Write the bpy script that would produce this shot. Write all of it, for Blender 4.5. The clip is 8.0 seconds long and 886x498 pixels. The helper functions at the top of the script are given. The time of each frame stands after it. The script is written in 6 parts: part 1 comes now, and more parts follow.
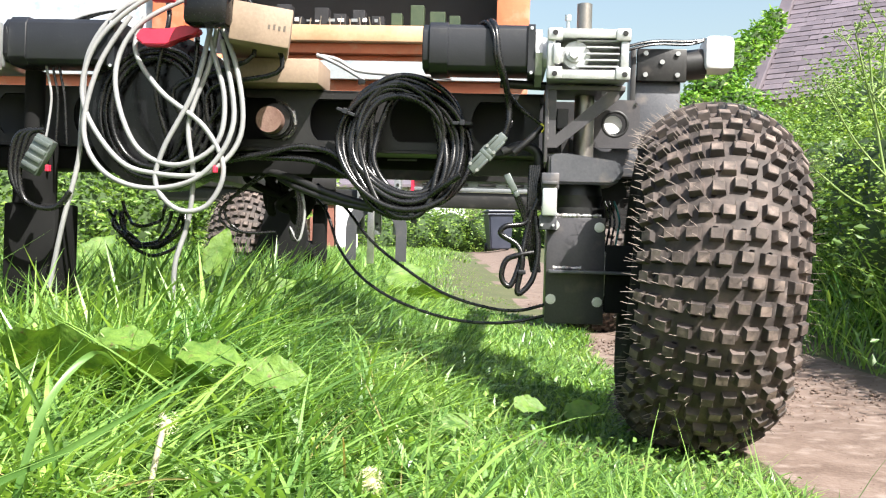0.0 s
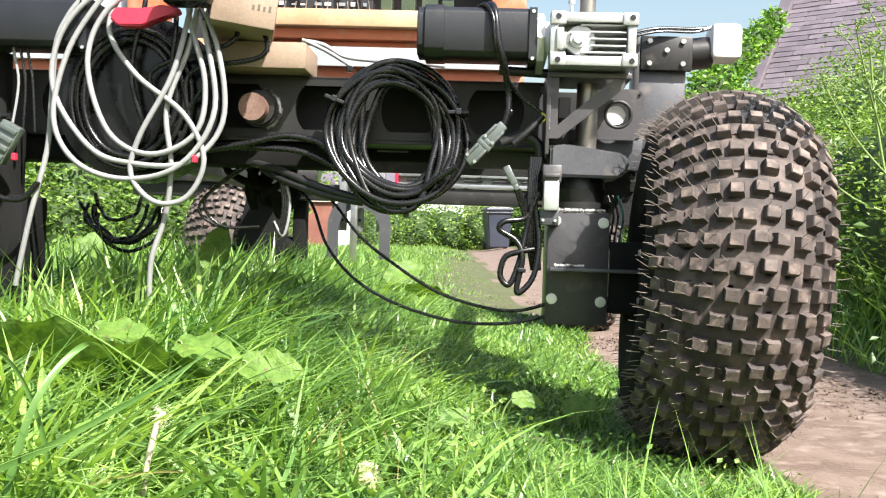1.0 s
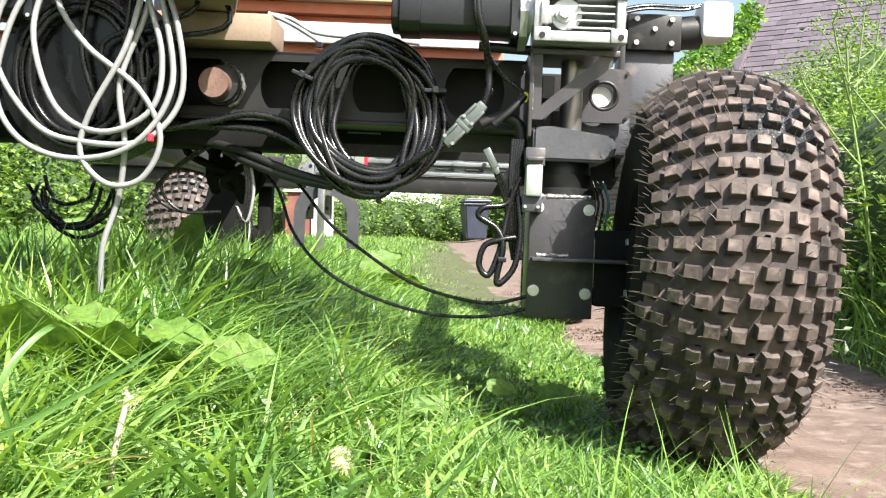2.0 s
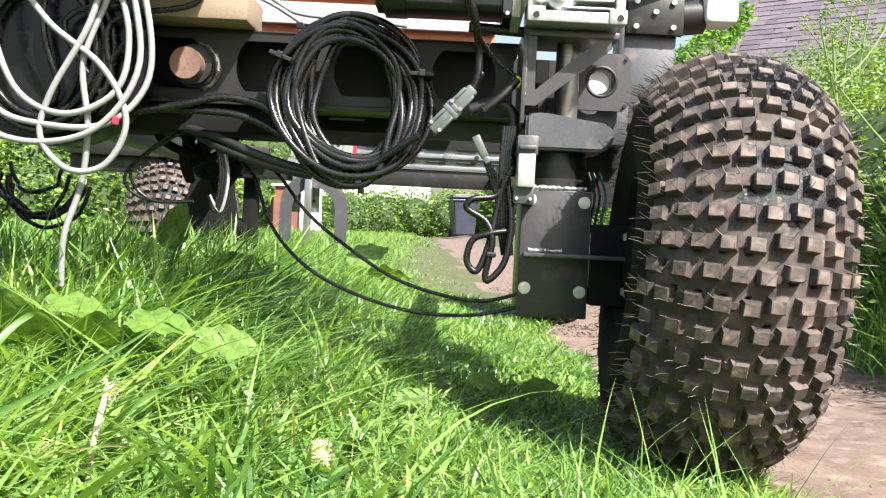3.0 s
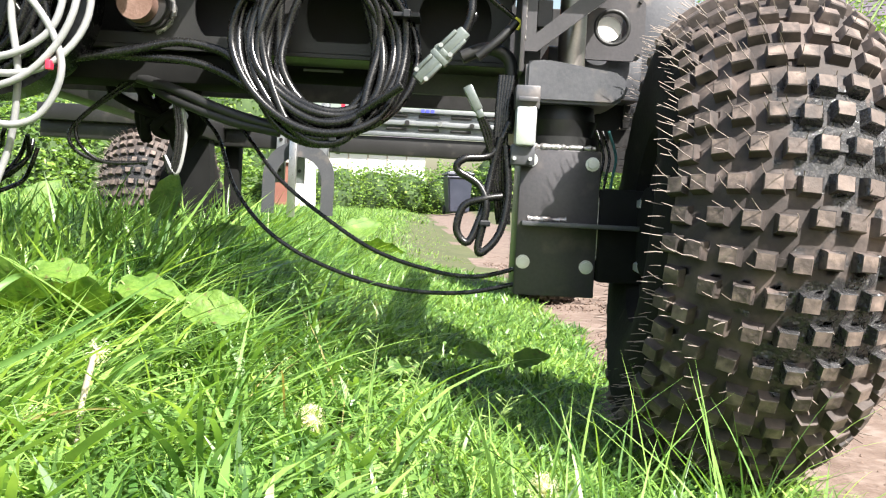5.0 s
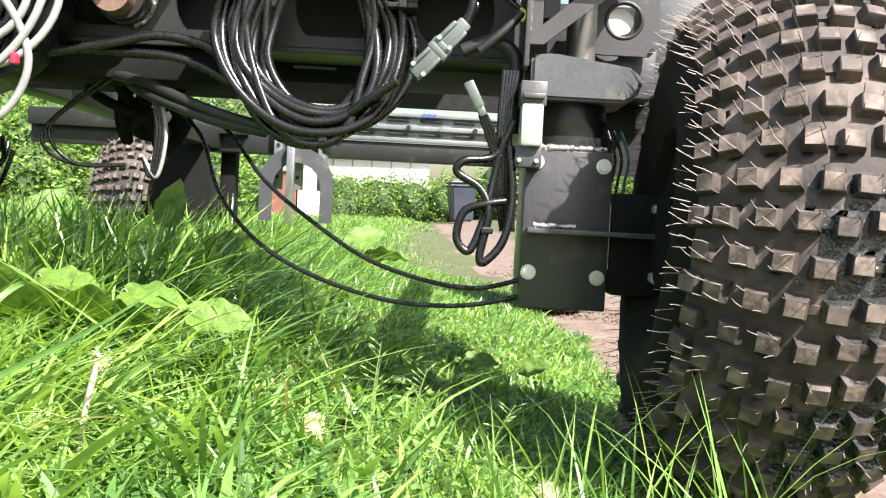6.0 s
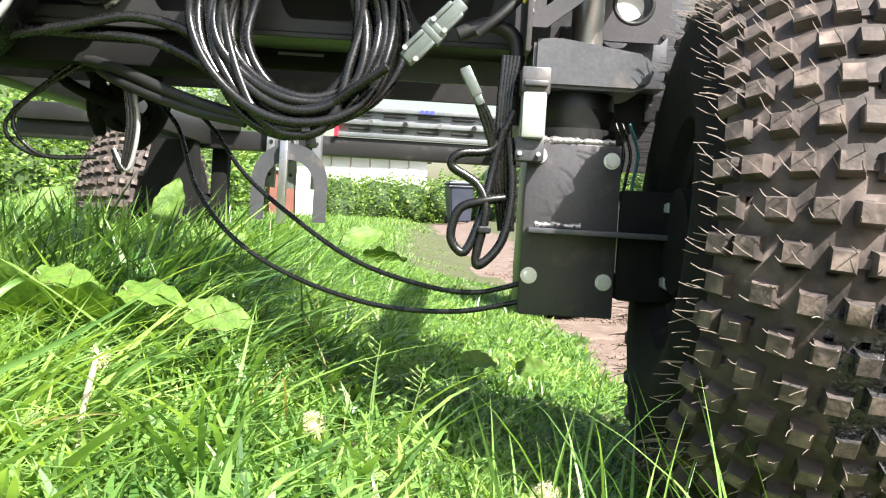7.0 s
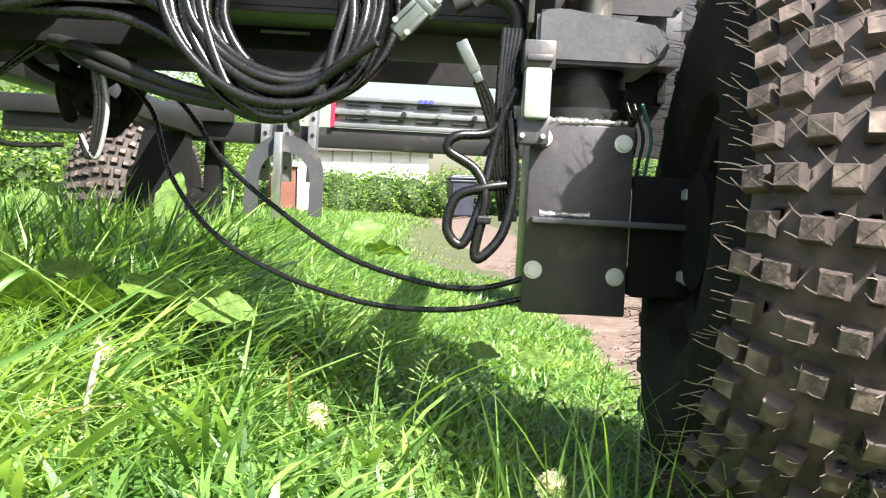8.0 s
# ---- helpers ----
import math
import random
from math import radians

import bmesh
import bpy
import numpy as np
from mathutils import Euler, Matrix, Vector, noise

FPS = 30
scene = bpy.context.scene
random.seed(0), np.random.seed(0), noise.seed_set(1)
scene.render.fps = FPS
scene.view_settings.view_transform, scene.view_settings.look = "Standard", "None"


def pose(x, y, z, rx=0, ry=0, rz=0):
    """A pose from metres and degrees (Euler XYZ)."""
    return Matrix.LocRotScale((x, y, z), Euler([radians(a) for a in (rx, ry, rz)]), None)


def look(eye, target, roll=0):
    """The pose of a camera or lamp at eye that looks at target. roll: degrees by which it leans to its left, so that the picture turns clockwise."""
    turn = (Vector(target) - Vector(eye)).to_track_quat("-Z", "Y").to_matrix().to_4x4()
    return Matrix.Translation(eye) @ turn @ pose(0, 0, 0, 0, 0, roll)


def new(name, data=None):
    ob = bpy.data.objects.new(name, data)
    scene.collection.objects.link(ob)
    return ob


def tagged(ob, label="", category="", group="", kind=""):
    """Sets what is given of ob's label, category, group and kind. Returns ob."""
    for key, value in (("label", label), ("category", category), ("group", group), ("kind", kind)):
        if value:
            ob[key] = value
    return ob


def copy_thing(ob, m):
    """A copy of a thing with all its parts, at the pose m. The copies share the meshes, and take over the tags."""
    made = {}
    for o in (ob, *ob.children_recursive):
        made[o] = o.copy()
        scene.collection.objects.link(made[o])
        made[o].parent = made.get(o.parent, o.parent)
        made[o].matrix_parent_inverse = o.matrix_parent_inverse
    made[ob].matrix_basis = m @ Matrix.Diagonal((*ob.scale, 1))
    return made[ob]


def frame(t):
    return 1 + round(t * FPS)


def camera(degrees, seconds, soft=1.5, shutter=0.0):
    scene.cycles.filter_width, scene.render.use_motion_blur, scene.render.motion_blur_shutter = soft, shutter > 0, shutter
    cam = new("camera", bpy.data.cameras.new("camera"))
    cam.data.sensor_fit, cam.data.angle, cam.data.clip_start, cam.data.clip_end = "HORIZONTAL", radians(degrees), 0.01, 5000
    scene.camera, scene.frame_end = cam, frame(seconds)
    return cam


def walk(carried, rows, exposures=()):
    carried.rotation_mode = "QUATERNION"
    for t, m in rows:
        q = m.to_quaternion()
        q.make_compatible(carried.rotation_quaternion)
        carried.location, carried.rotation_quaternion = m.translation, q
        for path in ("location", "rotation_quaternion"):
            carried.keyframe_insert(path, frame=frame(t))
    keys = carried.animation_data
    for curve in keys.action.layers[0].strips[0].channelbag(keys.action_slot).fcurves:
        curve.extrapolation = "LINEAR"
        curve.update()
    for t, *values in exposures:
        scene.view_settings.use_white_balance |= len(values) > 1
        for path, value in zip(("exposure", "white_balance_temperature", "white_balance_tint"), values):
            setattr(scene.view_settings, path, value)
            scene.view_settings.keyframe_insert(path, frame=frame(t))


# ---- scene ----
cam = camera(48.8, 8.0, soft=1.2)


def eye_pose(x, y, z, pitch, roll, yaw):
    return pose(x, y, z, 0, 0, yaw) @ pose(0, 0, 0, pitch) @ pose(0, 0, 0, 0, roll) @ pose(0, 0, 0, 90)


# seconds, place, pitch, roll, yaw of the handheld camera, low over the grass
CAM = [
    (0, 0.0000, 0.0000, 0.3300, -0.00, -0.00, 0.00),
    (0.5, -0.0016, 0.0007, 0.3291, 0.31, -0.13, 0.45),
    (1, 0.0001, 0.0107, 0.3234, -0.09, -0.24, -0.10),
    (1.5, 0.0024, 0.0184, 0.3189, -0.38, -0.39, -0.85),
    (3, 0.0087, 0.0216, 0.3122, -0.81, -1.16, -2.11),
    (3.5, 0.0155, 0.0217, 0.3107, -0.93, -1.44, -2.38),
    (4, 0.0153, 0.0296, 0.3010, -1.57, -1.50, -2.90),
    (4.5, 0.0138, 0.0286, 0.2994, -2.15, -1.42, -2.77),
    (5, 0.0125, 0.0275, 0.2993, -2.12, -1.42, -2.47),
    (6.5, 0.0136, 0.0278, 0.2985, -1.49, -1.49, -2.17),
    (7, 0.0108, 0.0295, 0.2971, -1.57, -1.82, -2.37),
    (7.5, 0.0116, 0.0273, 0.2962, -1.69, -1.67, -2.22),
    (8, 0.0098, 0.0316, 0.2923, -1.88, -1.46, -2.27),
]
# the clip's own exposure opens up as the dark tyre fills the view
EXPOSURES = [(0, 1.55), (3, 1.63), (4.5, 1.7), (6.5, 1.8), (8, 1.85)]
walk(cam, [(r[0], eye_pose(*r[1:])) for r in CAM], EXPOSURES)

# seconds, drift of the vehicle from its first place, and its turn
ROLL = [
    (0, 0.0000, -0.0000, 0.0000, -0.00),
    (0.5, -0.0022, -0.0412, -0.0000, 0.48),
    (1, -0.0033, -0.0807, -0.0029, 1.30),
    (1.5, -0.0026, -0.1210, -0.0044, 2.04),
    (3, -0.0050, -0.2697, -0.0041, 1.64),
    (3.5, -0.0056, -0.3143, -0.0026, 1.57),
    (4, -0.0097, -0.3602, -0.0057, 1.53),
    (4.5, -0.0139, -0.4063, -0.0040, 1.48),
    (5, -0.0187, -0.4517, -0.0019, 1.50),
    (6.5, -0.0335, -0.5958, 0.0006, 1.43),
    (7, -0.0394, -0.6415, 0.0011, 1.36),
    (7.5, -0.0434, -0.6877, 0.0024, 1.37),
    (8, -0.0506, -0.7339, 0.0011, 1.30),
]
WHEEL = Vector((0.4378, 1.631, 0.2803))  # centre of the near front wheel at the start
LEAN = pose(0, 0, 0, 0, 0, -4) @ pose(0, 0, 0, 0, 1.7)  # how the chassis stands on the bank
BASE = Vector((-0.73, 1.1, -0.28))  # middle of the vehicle's footprint, from the wheel centre
ROLL_RADIUS = 0.267


def vehicle_pose(dx, dy, dz, turn):
    c = WHEEL + Vector((dx, dy, dz))
    return Matrix.Translation(c) @ pose(0, 0, 0, 0, 0, turn) @ LEAN @ Matrix.Translation(BASE)


# ---- world and light ----
SUN_TO = Vector((0.48, -0.6, 0.86)).normalized()
world = bpy.data.worlds.new("sky")
scene.world = world
world.use_nodes = True
wn = world.node_tree.nodes
sky = wn.new("ShaderNodeTexSky")
sky.sky_type = "NISHITA"
sky.sun_disc = False
sky.sun_elevation = math.asin(SUN_TO.z)
sky.sun_rotation = math.atan2(SUN_TO.x, SUN_TO.y)
sky.air_density, sky.dust_density, sky.ozone_density = 1.5, 3.2, 0.8
wn["Background"].inputs["Strength"].default_value = 0.075
world.node_tree.links.new(sky.outputs[0], wn["Background"].inputs[0])
sun = new("sun", bpy.data.lights.new("sun", "SUN"))
sun.data.energy, sun.data.angle, sun.data.color = 5.0, radians(0.55), (1.0, 0.965, 0.91)
sun.matrix_world = look(SUN_TO * 30, (0, 0, 0))


# ---- materials ----
def material(name, base, second=None, rough=0.6, metal=0.0, scale=12.0, fine=160.0, bump=0.15, spread=0.5,
             dust=None, dust_amount=0.0, vary=0.0, island=0.0, spec=0.5, translucent=0.0):
    """A surface with broad and fine variation; dust: a second colour in patches; vary, island: brightness change from object to object, piece to piece."""
    m = bpy.data.materials.new(name)
    m.use_nodes = True
    nt, n = m.node_tree, m.node_tree.nodes
    b = n["Principled BSDF"]
    second = second or tuple(min(1, c * 1.5 + 0.01) for c in base)
    co = n.new("ShaderNodeTexCoord")
    big, small = n.new("ShaderNodeTexNoise"), n.new("ShaderNodeTexNoise")
    for tex, s, d in ((big, scale, 4.0), (small, fine, 3.0)):
        tex.inputs["Scale"].default_value, tex.inputs["Detail"].default_value = s, d
        nt.links.new(co.outputs["Object"], tex.inputs["Vector"])
    ramp = n.new("ShaderNodeMapRange")
    ramp.inputs["From Min"].default_value, ramp.inputs["From Max"].default_value = 0.5 - spread / 2, 0.5 + spread / 2
    add = n.new("ShaderNodeMath")
    add.operation = "ADD"
    half = n.new("ShaderNodeMath")
    half.operation = "MULTIPLY_ADD"
    half.inputs[1].default_value, half.inputs[2].default_value = 0.5, -0.25
    nt.links.new(small.outputs["Fac"], half.inputs[0])
    nt.links.new(big.outputs["Fac"], add.inputs[0])
    nt.links.new(half.outputs[0], add.inputs[1])
    nt.links.new(add.outputs[0], ramp.inputs["Value"])
    mix = n.new("ShaderNodeMix")
    mix.data_type = "RGBA"
    mix.inputs["A"].default_value, mix.inputs["B"].default_value = (*base, 1), (*second, 1)
    nt.links.new(ramp.outputs[0], mix.inputs["Factor"])
    colour = mix.outputs["Result"]
    if dust:
        dn = n.new("ShaderNodeTexNoise")
        dn.inputs["Scale"].default_value, dn.inputs["Detail"].default_value = scale * 2.7, 6.0
        nt.links.new(co.outputs["Object"], dn.inputs["Vector"])
        dr = n.new("ShaderNodeMapRange")
        dr.inputs["From Min"].default_value, dr.inputs["From Max"].default_value = 0.62 - dust_amount, 0.8 - dust_amount * 0.6
        nt.links.new(dn.outputs["Fac"], dr.inputs["Value"])
        dm = n.new("ShaderNodeMix")
        dm.data_type = "RGBA"
        dm.inputs["B"].default_value = (*dust, 1)
        nt.links.new(dr.outputs[0], dm.inputs["Factor"])
        nt.links.new(colour, dm.inputs["A"])
        colour = dm.outputs["Result"]
    if vary or island:
        src = n.new("ShaderNodeObjectInfo").outputs["Random"] if vary else n.new("ShaderNodeNewGeometry").outputs["Random Per Island"]
        vr = n.new("ShaderNodeMapRange")
        vr.inputs["To Min"].default_value, vr.inputs["To Max"].default_value = 1 - (vary or island), 1 + (vary or island)
        nt.links.new(src, vr.inputs["Value"])
        hsv = n.new("ShaderNodeHueSaturation")
        nt.links.new(vr.outputs[0], hsv.inputs["Value"])
        nt.links.new(colour, hsv.inputs["Color"])
        if island:
            hr = n.new("ShaderNodeMapRange")
            hr.inputs["To Min"].default_value, hr.inputs["To Max"].default_value = 0.52, 0.478
            nt.links.new(src, hr.inputs["Value"])
            nt.links.new(hr.outputs[0], hsv.inputs["Hue"])
        colour = hsv.outputs["Color"]
    nt.links.new(colour, b.inputs["Base Color"])
    rr = n.new("ShaderNodeMapRange")
    rr.inputs["To Min"].default_value, rr.inputs["To Max"].default_value = max(0.03, rough - 0.12), min(1, rough + 0.12)
    nt.links.new(small.outputs["Fac"], rr.inputs["Value"])
    nt.links.new(rr.outputs[0], b.inputs["Roughness"])
    b.inputs["Metallic"].default_value = metal
    b.inputs["Specular IOR Level"].default_value = spec
    if bump:
        bp = n.new("ShaderNodeBump")
        bp.inputs["Strength"].default_value, bp.inputs["Distance"].default_value = bump, 0.004
        nt.links.new(add.outputs[0], bp.inputs["Height"])
        nt.links.new(bp.outputs[0], b.inputs["Normal"])
    if translucent:
        tr = n.new("ShaderNodeBsdfTranslucent")
        warm = n.new("ShaderNodeMix")
        warm.data_type, warm.blend_type = "RGBA", "MULTIPLY"
        warm.inputs["Factor"].default_value = 1.0
        warm.inputs["B"].default_value = (1.4, 1.38, 0.6, 1)
        nt.links.new(colour, warm.inputs["A"])
        nt.links.new(warm.outputs["Result"], tr.inputs["Color"])
        ms = n.new("ShaderNodeMixShader")
        ms.inputs[0].default_value = translucent
        nt.links.new(b.outputs[0], ms.inputs[1])
        nt.links.new(tr.outputs[0], ms.inputs[2])
        nt.links.new(ms.outputs[0], n["Material Output"].inputs["Surface"])
    return m


BLACK_STEEL = material("black_steel", (0.013, 0.0125, 0.0125), (0.026, 0.025, 0.025), 0.42, 0.0, 9, 220, 0.08, dust=(0.06, 0.052, 0.048), dust_amount=0.03, spec=0.4)
GREY_STEEL = material("grey_steel", (0.06, 0.062, 0.07), (0.11, 0.11, 0.12), 0.45, 0.35, 7, 240, 0.08, dust=(0.2, 0.17, 0.15), dust_amount=0.04)
PLATE_STEEL = material("plate_steel", (0.05, 0.048, 0.052), (0.082, 0.077, 0.082), 0.38, 0.25, 8, 260, 0.06, dust=(0.14, 0.12, 0.11), dust_amount=0.06)
BRIGHT_STEEL = material("bright_steel", (0.42, 0.42, 0.42), (0.6, 0.6, 0.6), 0.32, 0.9, 20, 300, 0.05)
DULL_SHAFT = material("turned_shaft", (0.25, 0.23, 0.21), (0.36, 0.33, 0.3), 0.35, 0.85, 30, 300, 0.05)
ZINC = material("zinc_bolt", (0.6, 0.62, 0.62), (0.75, 0.77, 0.77), 0.35, 0.6, 40, 400, 0.06)
WELD = material("weld_bead", (0.28, 0.265, 0.26), (0.5, 0.48, 0.47), 0.3, 0.7, 60, 300, 0.3)
ALU = material("cast_aluminium", (0.4, 0.41, 0.41), (0.56, 0.57, 0.57), 0.4, 0.6, 24, 320, 0.2)
RUST = material("rusty_pipe", (0.13, 0.07, 0.052), (0.23, 0.145, 0.115), 0.7, 0.2, 30, 260, 0.3)
MOTOR_BLACK = material("motor_black", (0.008, 0.0085, 0.011), (0.017, 0.018, 0.022), 0.4, 0.0, 14, 300, 0.08, dust=(0.03, 0.03, 0.03), dust_amount=0.02)
DRUM_BLACK = material("drum_black", (0.004, 0.004, 0.0045), (0.008, 0.008, 0.009), 0.24, 0.0, 10, 200, 0.06, spec=0.4)
MATT_BLACK = material("matt_black", (0.006, 0.006, 0.006), (0.012, 0.012, 0.012), 0.85, 0.0, 14, 200, 0.1, spec=0.15)
CABLE_BLACK = material("cable_black", (0.005, 0.005, 0.0055), (0.011, 0.011, 0.011), 0.27, 0.0, 20, 260, 0.04)
CABLE_WHITE = material("cable_white", (0.22, 0.22, 0.225), (0.3, 0.3, 0.3), 0.4, 0.0, 20, 240, 0.05)
RUBBER = material("gaiter_rubber", (0.009, 0.009, 0.009), (0.018, 0.018, 0.018), 0.45, 0.0, 20, 260, 0.1)
CONNECTOR = material("grey_green_plastic", (0.1, 0.118, 0.11), (0.16, 0.182, 0.172), 0.32, 0.4, 30, 300, 0.05)
RED = material("red_plastic", (0.5, 0.02, 0.05), (0.62, 0.04, 0.08), 0.35, 0.0, 20, 200, 0.03)
TEAL = material("teal_plastic", (0.02, 0.16, 0.17), (0.04, 0.22, 0.22), 0.4, 0.0, 20, 200, 0.03)
WHITE_PLASTIC = material("white_plastic", (0.75, 0.75, 0.75), (0.82, 0.82, 0.82), 0.4, 0.0, 20, 200, 0.02)
ORANGE = material("orange_paint", (0.5, 0.13, 0.06), (0.58, 0.19, 0.09), 0.6, 0.0, 9, 120, 0.15, dust=(0.5, 0.3, 0.2), dust_amount=0.08)
GALVANISED = material("galvanised_strip", (0.5, 0.55, 0.58), (0.66, 0.7, 0.72), 0.35, 0.6, 14, 160, 0.05)
DULL_ZINC = material("dull_zinc", (0.2, 0.21, 0.22), (0.32, 0.33, 0.34), 0.45, 0.5, 14, 160, 0.05)
PINE = material("pine_wood", (0.42, 0.26, 0.14), (0.52, 0.36, 0.22), 0.65, 0.0, 16, 140, 0.15)
CARDBOARD = material("wood_block", (0.19, 0.135, 0.095), (0.29, 0.215, 0.155), 0.7, 0.0, 14, 180, 0.15)
# near-black: inner shade as colour on backing sheets, also dark electronics
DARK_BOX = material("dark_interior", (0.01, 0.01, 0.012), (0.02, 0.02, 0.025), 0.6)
BOARD_BLUE = material("laminate_board", (0.24, 0.3, 0.38), (0.5, 0.53, 0.57), 0.5, 0.0, 26, 90, 0.02)
CIRCUIT = material("circuit_green", (0.02, 0.04, 0.022), (0.05, 0.07, 0.035), 0.5)
INK = material("ink", (0.08, 0.06, 0.05), (0.12, 0.1, 0.08), 0.8)
LEGEND = material("cable_legend", (0.12, 0.12, 0.12), (0.2, 0.2, 0.2), 0.6)
BLUE_INK = material("blue_label", (0.05, 0.06, 0.45), (0.08, 0.09, 0.55), 0.5)
DIRT = material("dry_dirt", (0.11, 0.073, 0.056), (0.175, 0.126, 0.102), 0.92, 0.0, 9, 130, 1.0, spread=0.32, dust=(0.25, 0.195, 0.165), dust_amount=0.1)
SOIL = material("soil", (0.05, 0.06, 0.022), (0.09, 0.09, 0.035), 0.95, 0.0, 6, 60, 0.8)
GRASS = material("grass", (0.08, 0.2, 0.041), (0.255, 0.4, 0.11), 0.38, 0.0, 3.0, 40, 0.0, island=0.6, translucent=0.42, spec=0.5)
STRAW = material("straw", (0.28, 0.23, 0.085), (0.42, 0.35, 0.16), 0.6, 0.0, 6, 80, 0.0, island=0.3, translucent=0.25)
DOCK = material("dock_leaf", (0.06, 0.14, 0.018), (0.17, 0.28, 0.045), 0.58, 0.0, 40, 190, 0.8, dust=(0.12, 0.06, 0.04), dust_amount=0.03, translucent=0.3)
STEM = material("grass_stem", (0.04, 0.1, 0.018), (0.075, 0.15, 0.03), 0.65, 0.0, 20, 120, 0.1, translucent=0.1, spec=0.2)
DRY_STALK = material("dry_stalk", (0.4, 0.34, 0.25), (0.56, 0.5, 0.4), 0.6, 0.0, 40, 200, 0.2)
STALK = material("pale_stalk", (0.17, 0.27, 0.07), (0.27, 0.36, 0.12), 0.5, 0.0, 30, 160, 0.1, translucent=0.15)
CLOCK = material("dandelion_down", (0.62, 0.6, 0.43), (0.76, 0.74, 0.56), 0.8, 0.0, 30, 160, 0.0, translucent=0.4)
BUSH = material("hedge_leaf", (0.09, 0.18, 0.03), (0.2, 0.32, 0.07), 0.45, 0.0, 1.2, 20, 0.0, island=0.5, translucent=0.35)
IVY = material("ivy_leaf", (0.07, 0.19, 0.02), (0.17, 0.33, 0.05), 0.4, 0.0, 1.0, 20, 0.0, island=0.45, translucent=0.3)
# dark green that stands for the shade deep among the leaves
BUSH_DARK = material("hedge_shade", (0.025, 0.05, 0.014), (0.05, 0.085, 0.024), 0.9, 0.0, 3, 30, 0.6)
SLATE = material("slate", (0.1, 0.085, 0.1), (0.17, 0.14, 0.16), 0.5, 0.0, 3, 40, 0.2, vary=0.22)
SLATE_FAR = material("upper_slate", (0.1, 0.085, 0.1), (0.17, 0.14, 0.16), 0.5, 0.0, 3, 40, 0.2, island=0.2)
STONE = material("stone_wall", (0.3, 0.27, 0.24), (0.42, 0.39, 0.35), 0.9, 0.0, 2, 30, 0.6)
BIN = material("bin_plastic", (0.03, 0.035, 0.055), (0.05, 0.055, 0.08), 0.4, 0.0, 4, 60, 0.03)
FENCE_WHITE = material("white_wash", (0.7, 0.72, 0.75), (0.8, 0.82, 0.84), 0.7, 0.0, 2, 30, 0.1)
BRICK = material("brick_red", (0.14, 0.05, 0.035), (0.2, 0.085, 0.06), 0.85, 0.0, 3, 40, 0.4)


def tyre_material(name, colours):
    m = material(name, *colours[:2], 0.75, 0.0, 10, 130, 0.35, dust=colours[2], dust_amount=0.15)
    nt, n = m.node_tree, m.node_tree.nodes
    b = n["Principled BSDF"]
    # a tarry wet splash on one stretch of the tread
    co = n.new("ShaderNodeTexCoord")
    dist = n.new("ShaderNodeVectorMath")
    dist.operation = "DISTANCE"
    dist.inputs[1].default_value = (0.035, -0.045, 0.285)
    nt.links.new(co.outputs["Object"], dist.inputs[0])
    tex = n.new("ShaderNodeTexNoise")
    tex.inputs["Scale"].default_value, tex.inputs["Detail"].default_value = 38.0, 3.0
    nt.links.new(co.outputs["Object"], tex.inputs["Vector"])
    k = n.new("ShaderNodeMath")
    k.operation = "MULTIPLY_ADD"
    k.inputs[1].default_value = 0.16
    nt.links.new(tex.outputs["Fac"], k.inputs[0])
    other = n.new("ShaderNodeVectorMath")
    other.operation = "DISTANCE"
    other.inputs[1].default_value = (0.03, 0.13, 0.25)
    nt.links.new(co.outputs["Object"], other.inputs[0])
    least = n.new("ShaderNodeMath")
    least.operation = "MINIMUM"
    nt.links.new(dist.outputs["Value"], least.inputs[0])
    nt.links.new(other.outputs["Value"], least.inputs[1])
    nt.links.new(least.outputs[0], k.inputs[2])
    r = n.new("ShaderNodeMapRange")
    r.inputs["From Min"].default_value, r.inputs["From Max"].default_value = 0.15, 0.138
    nt.links.new(k.outputs[0], r.inputs["Value"])
    old = b.inputs["Base Color"].links[0].from_socket
    mix = n.new("ShaderNodeMix")
    mix.data_type = "RGBA"
    mix.inputs["B"].default_value = (0.005, 0.0045, 0.006, 1)
    nt.links.new(r.outputs[0], mix.inputs["Factor"])
    nt.links.new(old, mix.inputs["A"])
    nt.links.new(mix.outputs["Result"], b.inputs["Base Color"])
    nt.links.new(r.outputs[0], b.inputs["Coat Weight"])
    b.inputs["Coat Roughness"].default_value = 0.07
    grit = n.new("ShaderNodeTexNoise")
    grit.inputs["Scale"].default_value = 120.0
    nt.links.new(co.outputs["Object"], grit.inputs["Vector"])
    wet = n.new("ShaderNodeBump")
    wet.inputs["Strength"].default_value, wet.inputs["Distance"].default_value = 1.0, 0.009
    nt.links.new(grit.outputs["Fac"], wet.inputs["Height"])
    nt.links.new(wet.outputs[0], b.inputs["Coat Normal"])
    return m


TYRE = tyre_material("dusty_rubber", ((0.022, 0.0172, 0.0158), (0.056, 0.0435, 0.039), (0.125, 0.094, 0.082)))
KNOB = material("scuffed_rubber", (0.05, 0.0385, 0.034), (0.11, 0.084, 0.073), 0.75, 0.0, 18, 170, 0.45, dust=(0.23, 0.175, 0.148), dust_amount=0.15)
# black sidewall rubber, taken darker for the shade on the side away from the sun
FLANK = material("black_shaded_sidewall", (0.008, 0.0075, 0.0075), (0.016, 0.014, 0.013), 0.85, 0.0, 12, 150, 0.2, dust=(0.04, 0.032, 0.028), dust_amount=0.0, spec=0.15)
